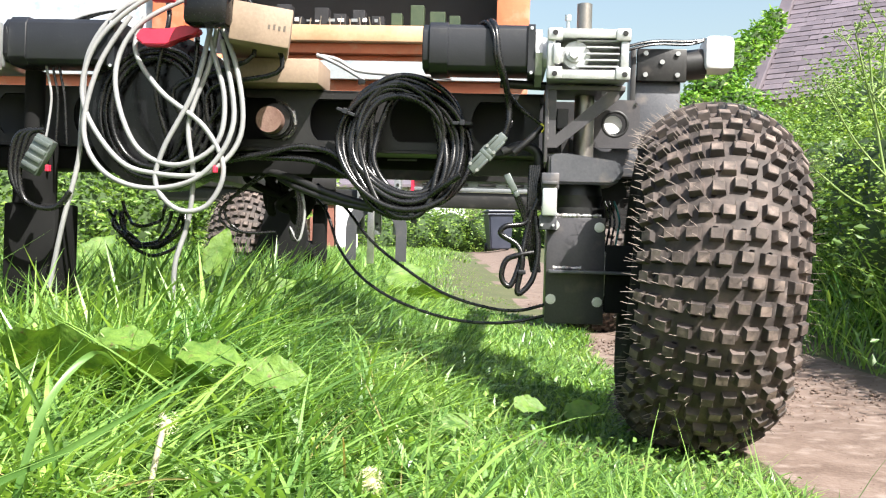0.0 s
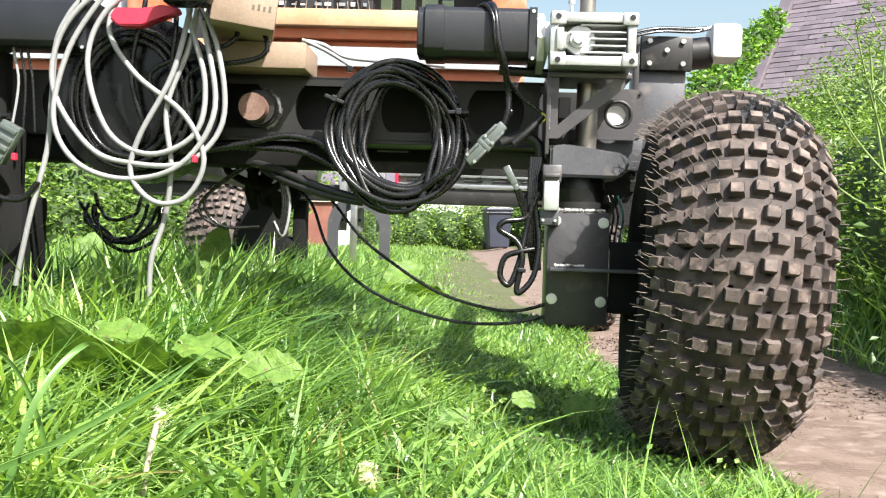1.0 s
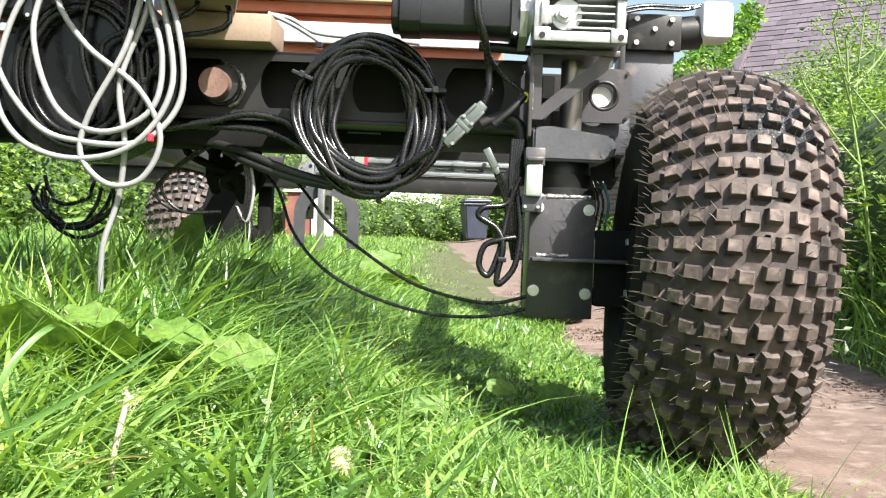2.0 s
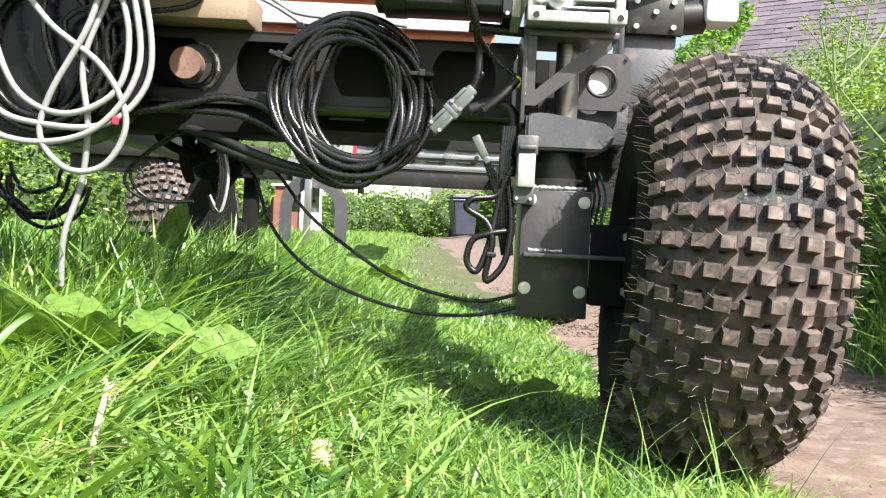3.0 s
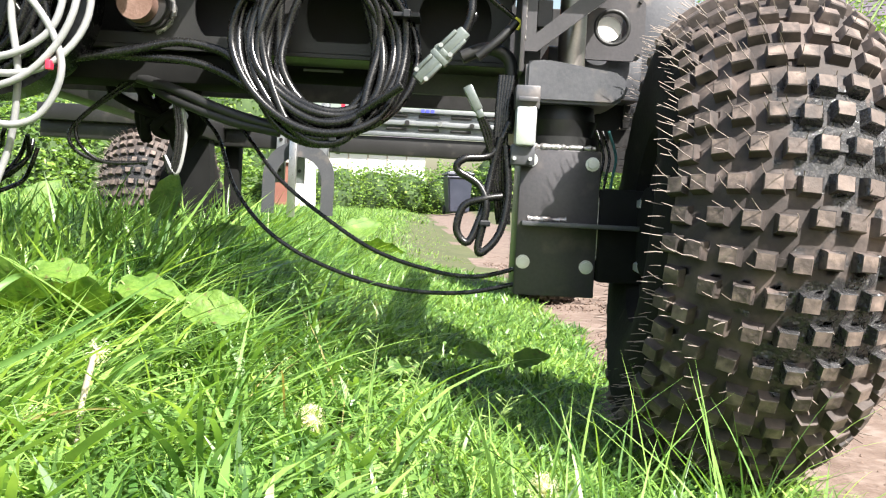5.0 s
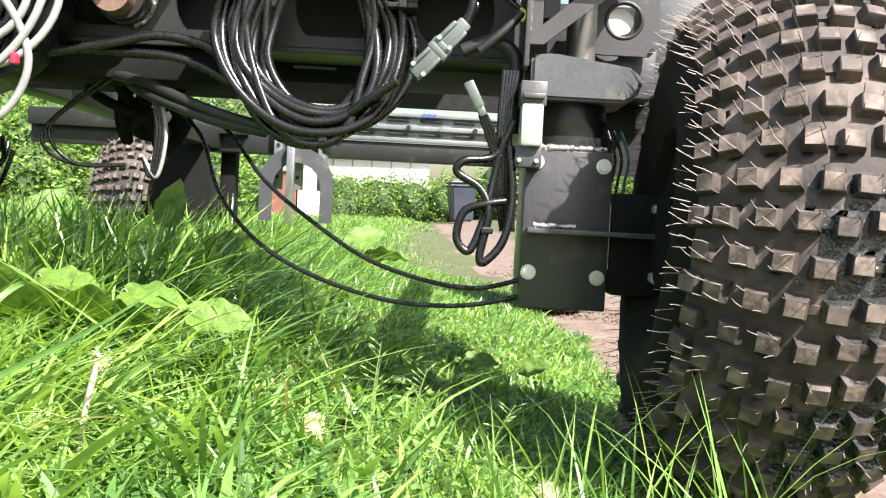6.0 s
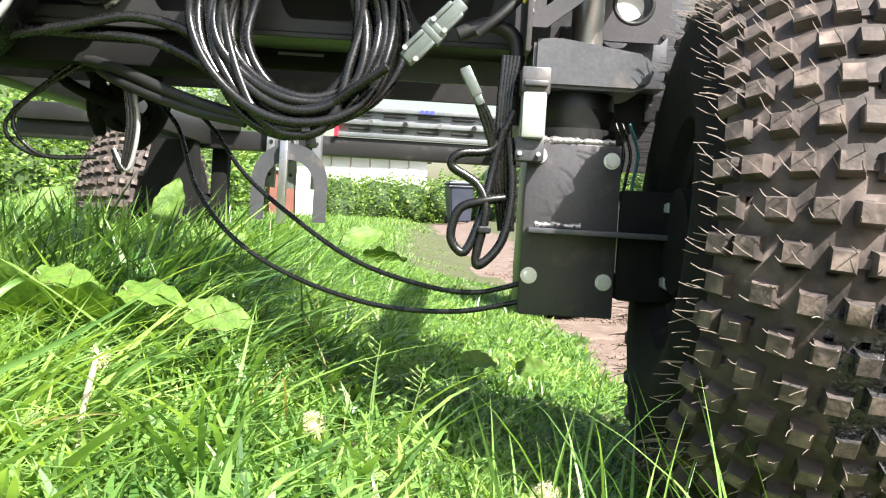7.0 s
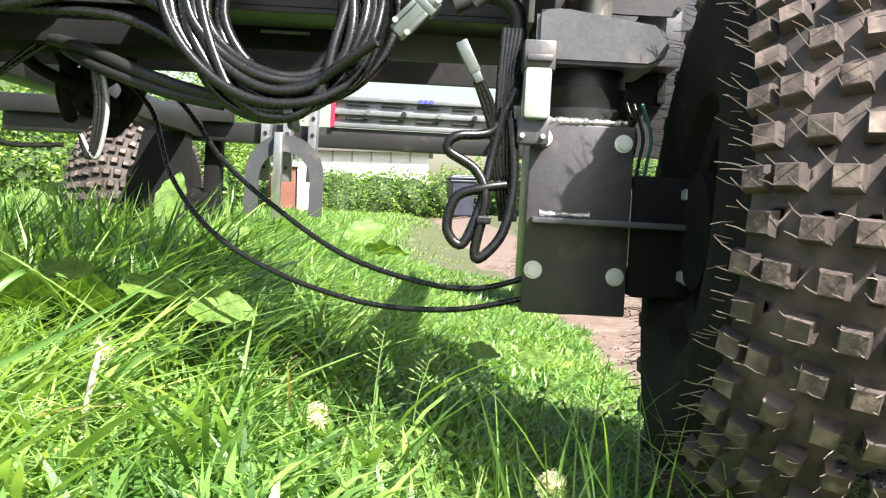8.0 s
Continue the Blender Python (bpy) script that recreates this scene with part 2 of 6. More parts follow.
HAIR = material("rubber_hair", (0.13, 0.105, 0.09), (0.22, 0.18, 0.155), 0.7, 0.0, 30, 200, 0.0)


# ---- building helpers ----
def part(name, bm, mat, parent=None, label="", smooth=None):
    """Links a bmesh as one mesh object, under a thing or a part of it. smooth: the angle in degrees up to which edges are shaded smooth."""
    bmesh.ops.recalc_face_normals(bm, faces=bm.faces)
    me = bpy.data.meshes.new(name)
    bm.to_mesh(me)
    bm.free()
    me.materials.append(mat)
    if smooth is not None:
        for p in me.polygons:
            p.use_smooth = True
        me.set_sharp_from_angle(angle=radians(smooth))
    ob = new(name, me)
    if parent:
        ob.parent = parent
    if label:
        ob["label"] = label
    return ob


def bm_new():
    return bmesh.new()


def box(bm, lo, hi, bevel=0.0, turn=None):
    """A bevelled block from corner to corner; turn: a matrix about its middle."""
    lo, hi = Vector(lo), Vector(hi)
    mid, size = (lo + hi) / 2, hi - lo
    made = bmesh.ops.create_cube(bm, size=1.0, matrix=Matrix.Translation(mid) @ (turn or Matrix()) @ Matrix.Diagonal((*size, 1)))
    if bevel:
        edges = list({e for v in made["verts"] for e in v.link_edges})
        bmesh.ops.bevel(bm, geom=edges, offset=bevel, segments=2, affect="EDGES", profile=0.5)
    return bm


def rod(bm, a, b, r, r2=None, n=16):
    """A closed rod from a to b."""
    a, b = Vector(a), Vector(b)
    d = b - a
    m = Matrix.Translation((a + b) / 2) @ d.to_track_quat("Z", "Y").to_matrix().to_4x4()
    bmesh.ops.create_cone(bm, cap_ends=True, segments=n, radius1=r, radius2=r if r2 is None else r2, depth=d.length, matrix=m)
    return bm


def smooth_path(pts, steps=6, closed=False):
    """A smooth curve through the points."""
    p = [Vector(q) for q in pts]
    out, n = [], len(p)
    for i in range(n if closed else n - 1):
        if closed:
            a, b, c, d = p[i - 1], p[i], p[(i + 1) % n], p[(i + 2) % n]
        else:
            a, b, c, d = p[max(i - 1, 0)], p[i], p[i + 1], p[min(i + 2, n - 1)]
        for k in range(steps):
            t = k / steps
            out.append(0.5 * (2 * b + (c - a) * t + (2 * a - 5 * b + 4 * c - d) * t * t + (3 * b - a - 3 * c + d) * t ** 3))
    if not closed:
        out.append(p[-1])
    return out


def hose(bm, pts, r, n=8, steps=6, closed=False, taper=1.0):
    """A round cable along the points."""
    path = smooth_path(pts, steps, closed)
    rings, up = [], Vector((0.3, 0.5, 0.8))
    for i, q in enumerate(path):
        d = (path[(i + 1) % len(path)] - path[i - 1]) if closed else (path[min(i + 1, len(path) - 1)] - path[max(i - 1, 0)])
        d.normalize()
        s = d.cross(up)
        s = s.normalized() if s.length > 1e-4 else d.orthogonal().normalized()
        up = s.cross(d)
        rr = r * (1 + (taper - 1) * i / len(path))
        rings.append([bm.verts.new(q + rr * (math.cos(k * 2 * math.pi / n) * s + math.sin(k * 2 * math.pi / n) * up)) for k in range(n)])
    for i in range(len(rings) if closed else len(rings) - 1):
        a, b = rings[i], rings[(i + 1) % len(rings)]
        for k in range(n):
            bm.faces.new((a[k], a[(k + 1) % n], b[(k + 1) % n], b[k]))
    if not closed:
        bm.faces.new(rings[0])
        bm.faces.new(rings[-1][::-1])
    return bm


def slab(bm, outline, axis, lo, hi):
    """A flat outline given in the two other axes, made solid from lo to hi along the axis 'x', 'y' or 'z'."""
    def at(p, k):
        a, b = p
        return {"x": (k, a, b), "y": (a, k, b), "z": (a, b, k)}[axis]
    f = [bm.verts.new(at(p, lo)) for p in outline]
    g = [bm.verts.new(at(p, hi)) for p in outline]
    bm.faces.new(f)
    bm.faces.new(g[::-1])
    for i in range(len(f)):
        j = (i + 1) % len(f)
        bm.faces.new((f[j], f[i], g[i], g[j]))
    return bm


def raw(name, verts, faces, mat, parent=None, smooth=False):
    me = bpy.data.meshes.new(name)
    me.from_pydata(verts, [], faces)
    me.materials.append(mat)
    if smooth:
        me.polygons.foreach_set("use_smooth", [True] * len(me.polygons))
    ob = new(name, me)
    if parent:
        ob.parent = parent
    return ob


# ---- ground ----
def rise(x, y):
    """Height of the ground: a dirt track, a grass bank that climbs away from it, and a bank under the weeds on the other side."""
    z = 0.011 * (y - 1.6) - 0.009
    if x < 0.5:
        k = min(1.0, (0.5 - x) / 0.62)
        z += 0.068 * k * k * (3 - 2 * k) + 0.015 * min(3.0, max(0.0, -0.4 - x))
    elif x > 1.05:
        z += 0.12 * min(1.0, (x - 1.05) / 0.8)
    return z


def track_edge(y):
    return 0.46 + 0.04 * math.sin(y * 2.1) + 0.025 * math.sin(y * 5.3 + 1) + 0.011 * max(0.0, y - 5)


def make_ground():
    xs = [-400, -120, -40, -15, -8, -5, -3.5] + [-2.6 + 0.1 * i for i in range(60)] + [3.6, 4.5, 6, 9, 15, 40, 120, 400]
    ys = [-200, -60, -20, -6, -3, -1.5] + [-0.8 + 0.1 * i for i in range(70)] + [6.5 + 0.5 * i for i in range(50)] + [34, 40, 60, 120, 300, 900]
    verts, faces, kinds = [], [], []
    for y in ys:
        for x in xs:
            near = abs(x) < 4 and -1 < y < 8
            z = rise(max(-4, min(4, x)), max(-2, min(30, y))) + (0.008 * noise.noise((x * 5, y * 5, 0)) + 0.012 * noise.noise((x * 1.7, y * 1.7, 3)) if near else 0)
            verts.append((x, y, z))
    w = len(xs)
    for j in range(len(ys) - 1):
        for i in range(w - 1):
            faces.append((j * w + i, j * w + i + 1, (j + 1) * w + i + 1, (j + 1) * w + i))
            x, y = (xs[i] + xs[i + 1]) / 2, (ys[j] + ys[j + 1]) / 2
            kinds.append(1 if track_edge(y) < x < 1.15 + 0.012 * max(0, y - 3) + 0.04 * max(0, y - 16) and -30 < y < 34 else 0)
    ob = raw("ground", verts, faces, SOIL, smooth=True)
    ob.data.materials.append(DIRT)
    ob.data.polygons.foreach_set("material_index", kinds)
    return tagged(ob, "grassy verge beside a dry brown dirt track", "ground", kind="structure")


make_ground()


def blades(name, roots, tall, wide, lean, droop, mat, seed, segs=3):
    """Grass: each blade a tapering ribbon that bends over. roots: n x 3; tall, wide, lean, droop: n."""
    rng = np.random.default_rng(seed)
    n = len(roots)
    ang = rng.uniform(0, 2 * math.pi, n)
    out = np.stack([np.cos(ang), np.sin(ang), np.zeros(n)], 1)
    side = np.stack([-np.sin(ang), np.cos(ang), np.zeros(n)], 1)
    tw = rng.uniform(-0.9, 0.9, n)
    side = side * np.cos(tw)[:, None] + out * np.sin(tw)[:, None]
    rows = []
    for k in range(segs + 1):
        t = k / segs
        mid = roots + out * ((lean * t + droop * t * t) * tall)[:, None]
        mid[:, 2] += tall * (t - 0.45 * np.minimum(droop, 1.4) * t ** 2.4)
        w = wide * (1 - t ** 1.6) * (0.7 + 0.6 * min(t * 2, 1)) * 0.5
        if k < segs:
            rows += [mid - side * w[:, None], mid + side * w[:, None]]
        else:
            rows.append(mid)
    m = len(rows)
    verts = np.stack(rows, 1).reshape(-1, 3)
    base = np.arange(n)[:, None] * m
    quads = np.concatenate([base + np.array([2 * k, 2 * k + 1, 2 * k + 3, 2 * k + 2]) for k in range(segs - 1)], 0)
    tris = base + np.array([2 * segs - 2, 2 * segs - 1, 2 * segs])
    me = bpy.data.meshes.new(name)
    me.vertices.add(len(verts))
    me.vertices.foreach_set("co", verts.ravel())
    loops = np.concatenate([quads.ravel(), tris.ravel()]).astype(np.int32)
    me.loops.add(len(loops))
    me.loops.foreach_set("vertex_index", loops)
    starts = np.concatenate([np.arange(len(quads)) * 4, len(quads) * 4 + np.arange(len(tris)) * 3]).astype(np.int32)
    me.polygons.add(len(starts))
    me.polygons.foreach_set("loop_start", starts)
    me.polygons.foreach_set("use_smooth", np.ones(len(starts), bool))
    me.update(calc_edges=True)
    me.validate()
    me.materials.append(mat)
    return new(name, me)


def scatter(rng, n, x0, x1, y0, y1, keep=None, sink=0.01):
    x, y = rng.uniform(x0, x1, n), rng.uniform(y0, y1, n)
    if keep:
        ok = np.array([keep(a, b) for a, b in zip(x, y)])
        x, y = x[ok], y[ok]
    z = np.array([rise(a, b) for a, b in zip(x, y)]) - sink
    return np.stack([x, y, z], 1)


def height_of(p, rng):
    """How tall the grass stands: short by the track, long up the bank, in tussocks."""
    x, y = p[:, 0], p[:, 1]
    k = np.clip((0.14 - x) / 0.62, 0, 1)
    g = np.clip((y - 0.95) / 0.9, 0, 1)
    g = g * g * (3 - 2 * g)
    tuss = np.array([noise.noise((a * 3.1, b * 3.1, 7)) for a, b in zip(x, y)])
    h = 0.045 + k ** 1.3 * (0.085 + 0.145 * g) + 0.06 * (k + 0.25) * g * tuss
    h = np.where(y < 0.75, np.minimum(h, 0.08), h)
    return np.maximum(0.02, h * rng.uniform(0.45, 1.15, len(x)))


def make_grass():
    rng = np.random.default_rng(4)

    def on_verge(a, b):
        return a < track_edge(b) + 0.06 * noise.noise((a * 9, b * 9, 2)) and abs(a) < 0.52 * b + 0.45
    p = scatter(rng, 62000, -1.9, 0.6, 0.5, 4.2, on_verge)
    p = p[(p[:, 1] > 1.35) | (rng.random(len(p)) < np.where(p[:, 1] < 0.98, 0.8, 0.6))]
    h = height_of(p, rng)
    n = len(p)
    broad = np.where(p[:, 1] < 1.35, 1.35, 1.0)
    tagged(blades("grass", p, h, (0.0032 + 0.02 * h + rng.uniform(0, 0.0055, n)) * broad, rng.uniform(0, 0.9, n), rng.uniform(0.05, 1.3, n), GRASS, 1),
           "lush long green grass on the verge", "grass", kind="stuff")
    p = scatter(rng, 40000, -0.5, 0.55, 0.7, 3.2, on_verge)
    p = p[(p[:, 1] > 1.35) | (rng.random(len(p)) < 0.75)]
    h = height_of(p, rng) * 0.8
    n = len(p)
    broad = np.where(p[:, 1] < 1.35, 1.4, 1.0)
    tagged(blades("short_grass", p, h, (0.002 + 0.014 * h + rng.uniform(0, 0.003, n)) * broad, rng.uniform(0, 0.7, n), rng.uniform(0.05, 1.2, n), GRASS, 9),
           "short dense green grass beside the track", "grass", kind="stuff")
    p = scatter(rng, 42000, -6, 0.75, 4.2, 13, lambda a, b: a < track_edge(b) - 0.02)
    h = height_of(p, rng) * rng.uniform(0.4, 0.9, len(p)) * np.clip(0.35 + (0.55 - p[:, 0]) * 1.2, 0.35, 1)
    n = len(p)
    tagged(blades("far_grass", p, h, 0.006 + 0.012 * h, rng.uniform(0, 0.6, n), rng.uniform(0.1, 1.0, n), GRASS, 2),
           "green grass further along the verge", "grass", kind="stuff")
    p = scatter(rng, 30000, -16, 1.0, 13, 34, lambda a, b: a < track_edge(b) - 0.1)
    n = len(p)
    tagged(blades("distant_grass", p, rng.uniform(0.05, 0.15, n) * np.clip(0.3 + (0.6 - p[:, 0]) * 0.8, 0.25, 1), np.full(n, 0.014), rng.uniform(0, 0.6, n), rng.uniform(0.1, 1.0, n), GRASS, 3),
           "green grass far along the verge", "grass", kind="stuff")
    p = scatter(rng, 1700, -1.0, 0.0, 0.85, 1.9, lambda a, b: a < 0.16 - 0.16 * b and not (b < 1.2 and -0.14 < a / b < -0.02) and not (b < 1.15 and -0.32 < a / b < -0.24))
    n = len(p)
    tagged(blades("long_grass", p, rng.uniform(0.09, 0.2, n), rng.uniform(0.0035, 0.0075, n), rng.uniform(0.25, 1.0, n), rng.uniform(0.2, 1.2, n), GRASS, 14, 6),
           "long green grass blades leaning all ways", "grass", kind="stuff")

    def outside(a, b):
        if 0.4 < a < 1.15 or (b > 0.5 and (-1.9 < a < 1.3 and abs(a) < 0.52 * b + 0.45 or a > 1.0)):
            return False
        return a * a + b * b > 0.02
    p = scatter(rng, 56000, -5, 5, -5, 6, outside)
    n = len(p)
    low = np.where(np.hypot(p[:, 0], p[:, 1]) < 0.7, 0.3, 1.0)
    tagged(blades("rough_grass", p, rng.uniform(0.06, 0.2, n) * low, np.full(n, 0.011), rng.uniform(0, 0.7, n), rng.uniform(0.1, 1.1, n), GRASS, 15),
           "rough green grass all round", "grass", kind="stuff")
    # broad long blades close to the lens, and dry ones among them
    p = scatter(rng, 700, -1.2, -0.1, 0.75, 2.4, lambda a, b: (a < -0.12 - 0.1 * b or b > 1.6) and not (b < 1.18 and -0.31 < a / b < -0.15))
    n = len(p)
    tagged(blades("broad_grass", p, rng.uniform(0.12, 0.27, n) * np.clip(p[:, 1] / 1.5, 0.55, 1.1), rng.uniform(0.005, 0.01, n), rng.uniform(0.2, 0.8, n), rng.uniform(0.3, 1.2, n), GRASS, 5, 7),
           "long broad green grass blades arching over", "grass", kind="stuff")
    p = scatter(rng, 170, -0.62, -0.13, 0.92, 1.14, lambda a, b: not -0.33 < a / b < -0.23 and a / b < -0.14)
    n = len(p)
    tagged(blades("crossing_grass", p, rng.uniform(0.09, 0.19, n), rng.uniform(0.003, 0.007, n), rng.uniform(0.2, 0.9, n), rng.uniform(0.1, 0.9, n), GRASS, 18, 6),
           "green grass blades crossing before the dock leaves", "grass", kind="stuff")
    p = scatter(rng, 110, -0.6, -0.1, 0.6, 1.0, lambda a, b: a < -0.33 * b)
    n = len(p)
    tagged(blades("arching_grass", p, rng.uniform(0.08, 0.2, n), rng.uniform(0.006, 0.0125, n), rng.uniform(0.4, 1.1, n), rng.uniform(0.3, 1.0, n), GRASS, 12, 8),
           "broad green grass blades arching close by", "grass", kind="stuff")
    p = scatter(rng, 170, -1.3, 0.0, 0.9, 2.6, on_verge)
    n = len(p)
    tagged(blades("dry_grass", p, rng.uniform(0.06, 0.18, n), rng.uniform(0.0015, 0.003, n), rng.uniform(0.3, 1.2, n), rng.uniform(0.2, 1.2, n), STRAW, 6, 5),
           "dry yellow grass stalks among the green", "grass", kind="stuff")
    # old cut grass lying pale between the roots
    p = scatter(rng, 220, -0.5, 0.5, 0.65, 2.0, on_verge, sink=-0.004)
    n = len(p)
    tagged(blades("cut_grass", p, rng.uniform(0.008, 0.02, n), rng.uniform(0.002, 0.004, n), rng.uniform(1.0, 2.5, n), rng.uniform(0.4, 1.4, n), STRAW, 44, 4),
           "pale dry cut grass lying between the roots", "grass", kind="stuff")
    # taller blades standing in the sun on the bank
    p = scatter(rng, 900, -0.8, -0.1, 1.24, 1.55, lambda a, b: a / b < -0.13)
    n = len(p)
    tagged(blades("tall_grass", p, rng.uniform(0.14, 0.31, n) * np.clip(-0.1 - p[:, 0] / p[:, 1] * 3.4, 0.6, 1.0), rng.uniform(0.005, 0.0095, n), rng.uniform(0.1, 0.8, n), rng.uniform(0.1, 1.0, n), GRASS, 21, 7),
           "tall bright green grass blades on the bank", "grass", kind="stuff")
    p = scatter(rng, 130, -0.62, -0.1, 1.0, 1.24, lambda a, b: a / b < -0.3 or (b > 1.2 and a / b < -0.12))
    n = len(p)
    tagged(blades("sunlit_grass", p, rng.uniform(0.13, 0.26, n), rng.uniform(0.005, 0.01, n), rng.uniform(0.2, 0.9, n), rng.uniform(0.2, 1.0, n), GRASS, 33, 7),
           "bright broad grass blades round the dock leaves", "grass", kind="stuff")
    # the long grass that hides the foot of the bank
    p = scatter(rng, 2400, -0.95, -0.08, 1.3, 1.8, lambda a, b: a / b < -0.1)
    n = len(p)
    tagged(blades("bank_top_grass", p, rng.uniform(0.13, 0.27, n) * np.clip(0.15 - p[:, 0] / p[:, 1] * 2.6, 0.45, 1.0), rng.uniform(0.0035, 0.008, n), rng.uniform(0.1, 0.9, n), rng.uniform(0.1, 1.1, n), GRASS, 61, 6),
           "long sunlit grass on the top of the bank", "grass", kind="stuff")
    p = scatter(rng, 900, -0.7, -0.2, 0.88, 1.28, lambda a, b: a / b < -0.33 or (b > 1.22 and a / b < -0.18))
    n = len(p)
    tagged(blades("verge_top_grass", p, rng.uniform(0.11, 0.235, n), rng.uniform(0.0045, 0.0095, n), rng.uniform(0.2, 1.0, n), rng.uniform(0.2, 1.0, n), GRASS, 62, 7),
           "broad sunlit grass blades close by", "grass", kind="stuff")
    # bright short grass at the edge of the wheel's way
    p = scatter(rng, 4200, 0.04, 0.47, 0.72, 1.28, lambda a, b: a < track_edge(b) - 0.01)
    n = len(p)
    tagged(blades("edge_grass", p, rng.uniform(0.025, 0.075, n), rng.uniform(0.0022, 0.005, n), rng.uniform(0.1, 0.9, n), rng.uniform(0.1, 1.1, n), GRASS, 71, 4),
           "bright short grass at the edge of the track", "grass", kind="stuff")
    # a thin upright fringe before the wheel's way
    p = scatter(rng, 110, 0.09, 0.34, 0.7, 0.9)
    n = len(p)
    tagged(blades("fringe_grass", p, rng.uniform(0.06, 0.21, n), rng.uniform(0.0018, 0.0034, n), rng.uniform(0, 0.5, n), rng.uniform(0.0, 0.6, n), GRASS, 8, 5),
           "thin upright grass fringe at the edge of the track", "grass", kind="stuff")


make_grass()


def leaves(name, centres, size, mat, seed, flat=0.4, parent=None, long=1.7):
    """Many small pointed leaves, each a bent pair of faces, at the given places."""
    rng = np.random.default_rng(seed)
    n = len(centres)
    d = rng.normal(size=(n, 3))
    d[:, 2] = d[:, 2] * flat + 0.1
    d /= np.linalg.norm(d, axis=1)[:, None]
    s = np.cross(d, rng.normal(size=(n, 3)))
    s /= np.linalg.norm(s, axis=1)[:, None]
    u = np.cross(s, d)
    L = (size * rng.uniform(0.6, 1.3, n))[:, None]
    v = np.stack([centres, centres + d * L * 0.45 * long + s * L * 0.42 + u * L * 0.12, centres + d * L * long, centres + d * L * 0.45 * long - s * L * 0.42 + u * L * 0.12], 1).reshape(-1, 3)
    b = np.arange(n)[:, None] * 4
    f = np.concatenate([b + np.array([0, 1, 2]), b + np.array([0, 2, 3])], 0)
    return raw(name, v.tolist(), f.tolist(), mat, parent)


def mound(name, spots, mat, parent=None):
    """The inside of a bush: lumpy rounded masses, with its shade put into their colour."""
    bm = bm_new()
    for (x, y, z, r, h) in spots:
        made = bmesh.ops.create_icosphere(bm, subdivisions=3, radius=1.0)
        for v in made["verts"]:
            k = 1 + 0.25 * noise.noise(v.co * 2.3 + Vector((x, y, z)))
            v.co = Vector((x + v.co.x * r * k, y + v.co.y * r * k, z + v.co.z * h * k))
    return part(name, bm, mat, parent, smooth=60)


def bush(spots, count, leaf, mat, seed, label, name="hedge", category="hedge"):
    """A hedge: masses coloured dark as inner shade, leaves crowded on and over their skin."""
    rng = np.random.default_rng(seed)
    top = new(name)
    x, y = spots[0][0], spots[0][1]
    top.location = (x, y, rise(max(-4, min(4, x)), y))
    o = np.array(top.location)
    core = mound("inner_shade_mass", [(s[0] - o[0], s[1] - o[1], s[2] - o[2], s[3] * 0.8, s[4] * 0.8) for s in spots], BUSH_DARK, top)
    w = np.array([s[3] * s[4] for s in spots])
    pick = rng.choice(len(spots), count, p=w / w.sum())
    d = rng.normal(size=(count, 3))
    d /= np.linalg.norm(d, axis=1)[:, None]
    S = np.array(spots)[pick]
    lump = np.array([noise.noise(Vector(q) * 3.5 + Vector((a, 0, 0))) for q, a in zip(d, S[:, 0])])
    r = (rng.uniform(0.72, 1.12, count) ** 1.0 * (1 + 0.38 * lump))[:, None]
    c = S[:, :3] + d * np.stack([S[:, 3], S[:, 3], S[:, 4]], 1) * r
    c = c[c[:, 2] > 0.02]
    leaves("foliage", c - o, leaf, mat, seed + 1, parent=top)
    return tagged(top, label, category, kind="stuff")


rng0 = random.Random(3)
# the weedy bank on the far side of the track
near_bank = [(1.55 + 0.25 * rng0.random() + 0.1 * i * 0.3, 2.2 + 0.42 * i, 0.38 + 0.05 * rng0.random(), 0.36, 0.42 + 0.1 * rng0.random()) for i in range(16)]
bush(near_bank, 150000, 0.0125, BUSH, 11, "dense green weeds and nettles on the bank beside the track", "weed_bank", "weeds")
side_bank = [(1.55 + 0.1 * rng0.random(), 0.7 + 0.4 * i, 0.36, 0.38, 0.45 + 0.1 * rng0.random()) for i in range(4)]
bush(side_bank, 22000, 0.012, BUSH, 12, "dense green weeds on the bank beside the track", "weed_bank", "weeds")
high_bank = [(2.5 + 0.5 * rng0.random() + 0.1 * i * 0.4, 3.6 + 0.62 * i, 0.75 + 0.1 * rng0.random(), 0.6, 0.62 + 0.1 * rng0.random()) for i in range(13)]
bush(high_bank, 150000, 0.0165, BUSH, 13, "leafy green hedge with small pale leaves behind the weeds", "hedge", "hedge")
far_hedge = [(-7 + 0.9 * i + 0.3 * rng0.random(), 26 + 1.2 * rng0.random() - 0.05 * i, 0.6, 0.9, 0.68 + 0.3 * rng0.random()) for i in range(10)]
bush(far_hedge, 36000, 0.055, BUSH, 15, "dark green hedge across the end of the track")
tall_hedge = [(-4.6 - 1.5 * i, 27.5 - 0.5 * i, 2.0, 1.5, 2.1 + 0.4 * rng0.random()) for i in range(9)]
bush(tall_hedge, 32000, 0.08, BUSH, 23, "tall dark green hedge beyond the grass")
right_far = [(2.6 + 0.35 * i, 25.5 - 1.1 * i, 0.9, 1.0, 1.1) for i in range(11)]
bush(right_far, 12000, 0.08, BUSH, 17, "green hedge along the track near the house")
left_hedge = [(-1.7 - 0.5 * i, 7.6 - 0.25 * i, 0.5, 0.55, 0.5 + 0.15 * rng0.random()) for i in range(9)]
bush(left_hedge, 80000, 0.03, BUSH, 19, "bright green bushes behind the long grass")


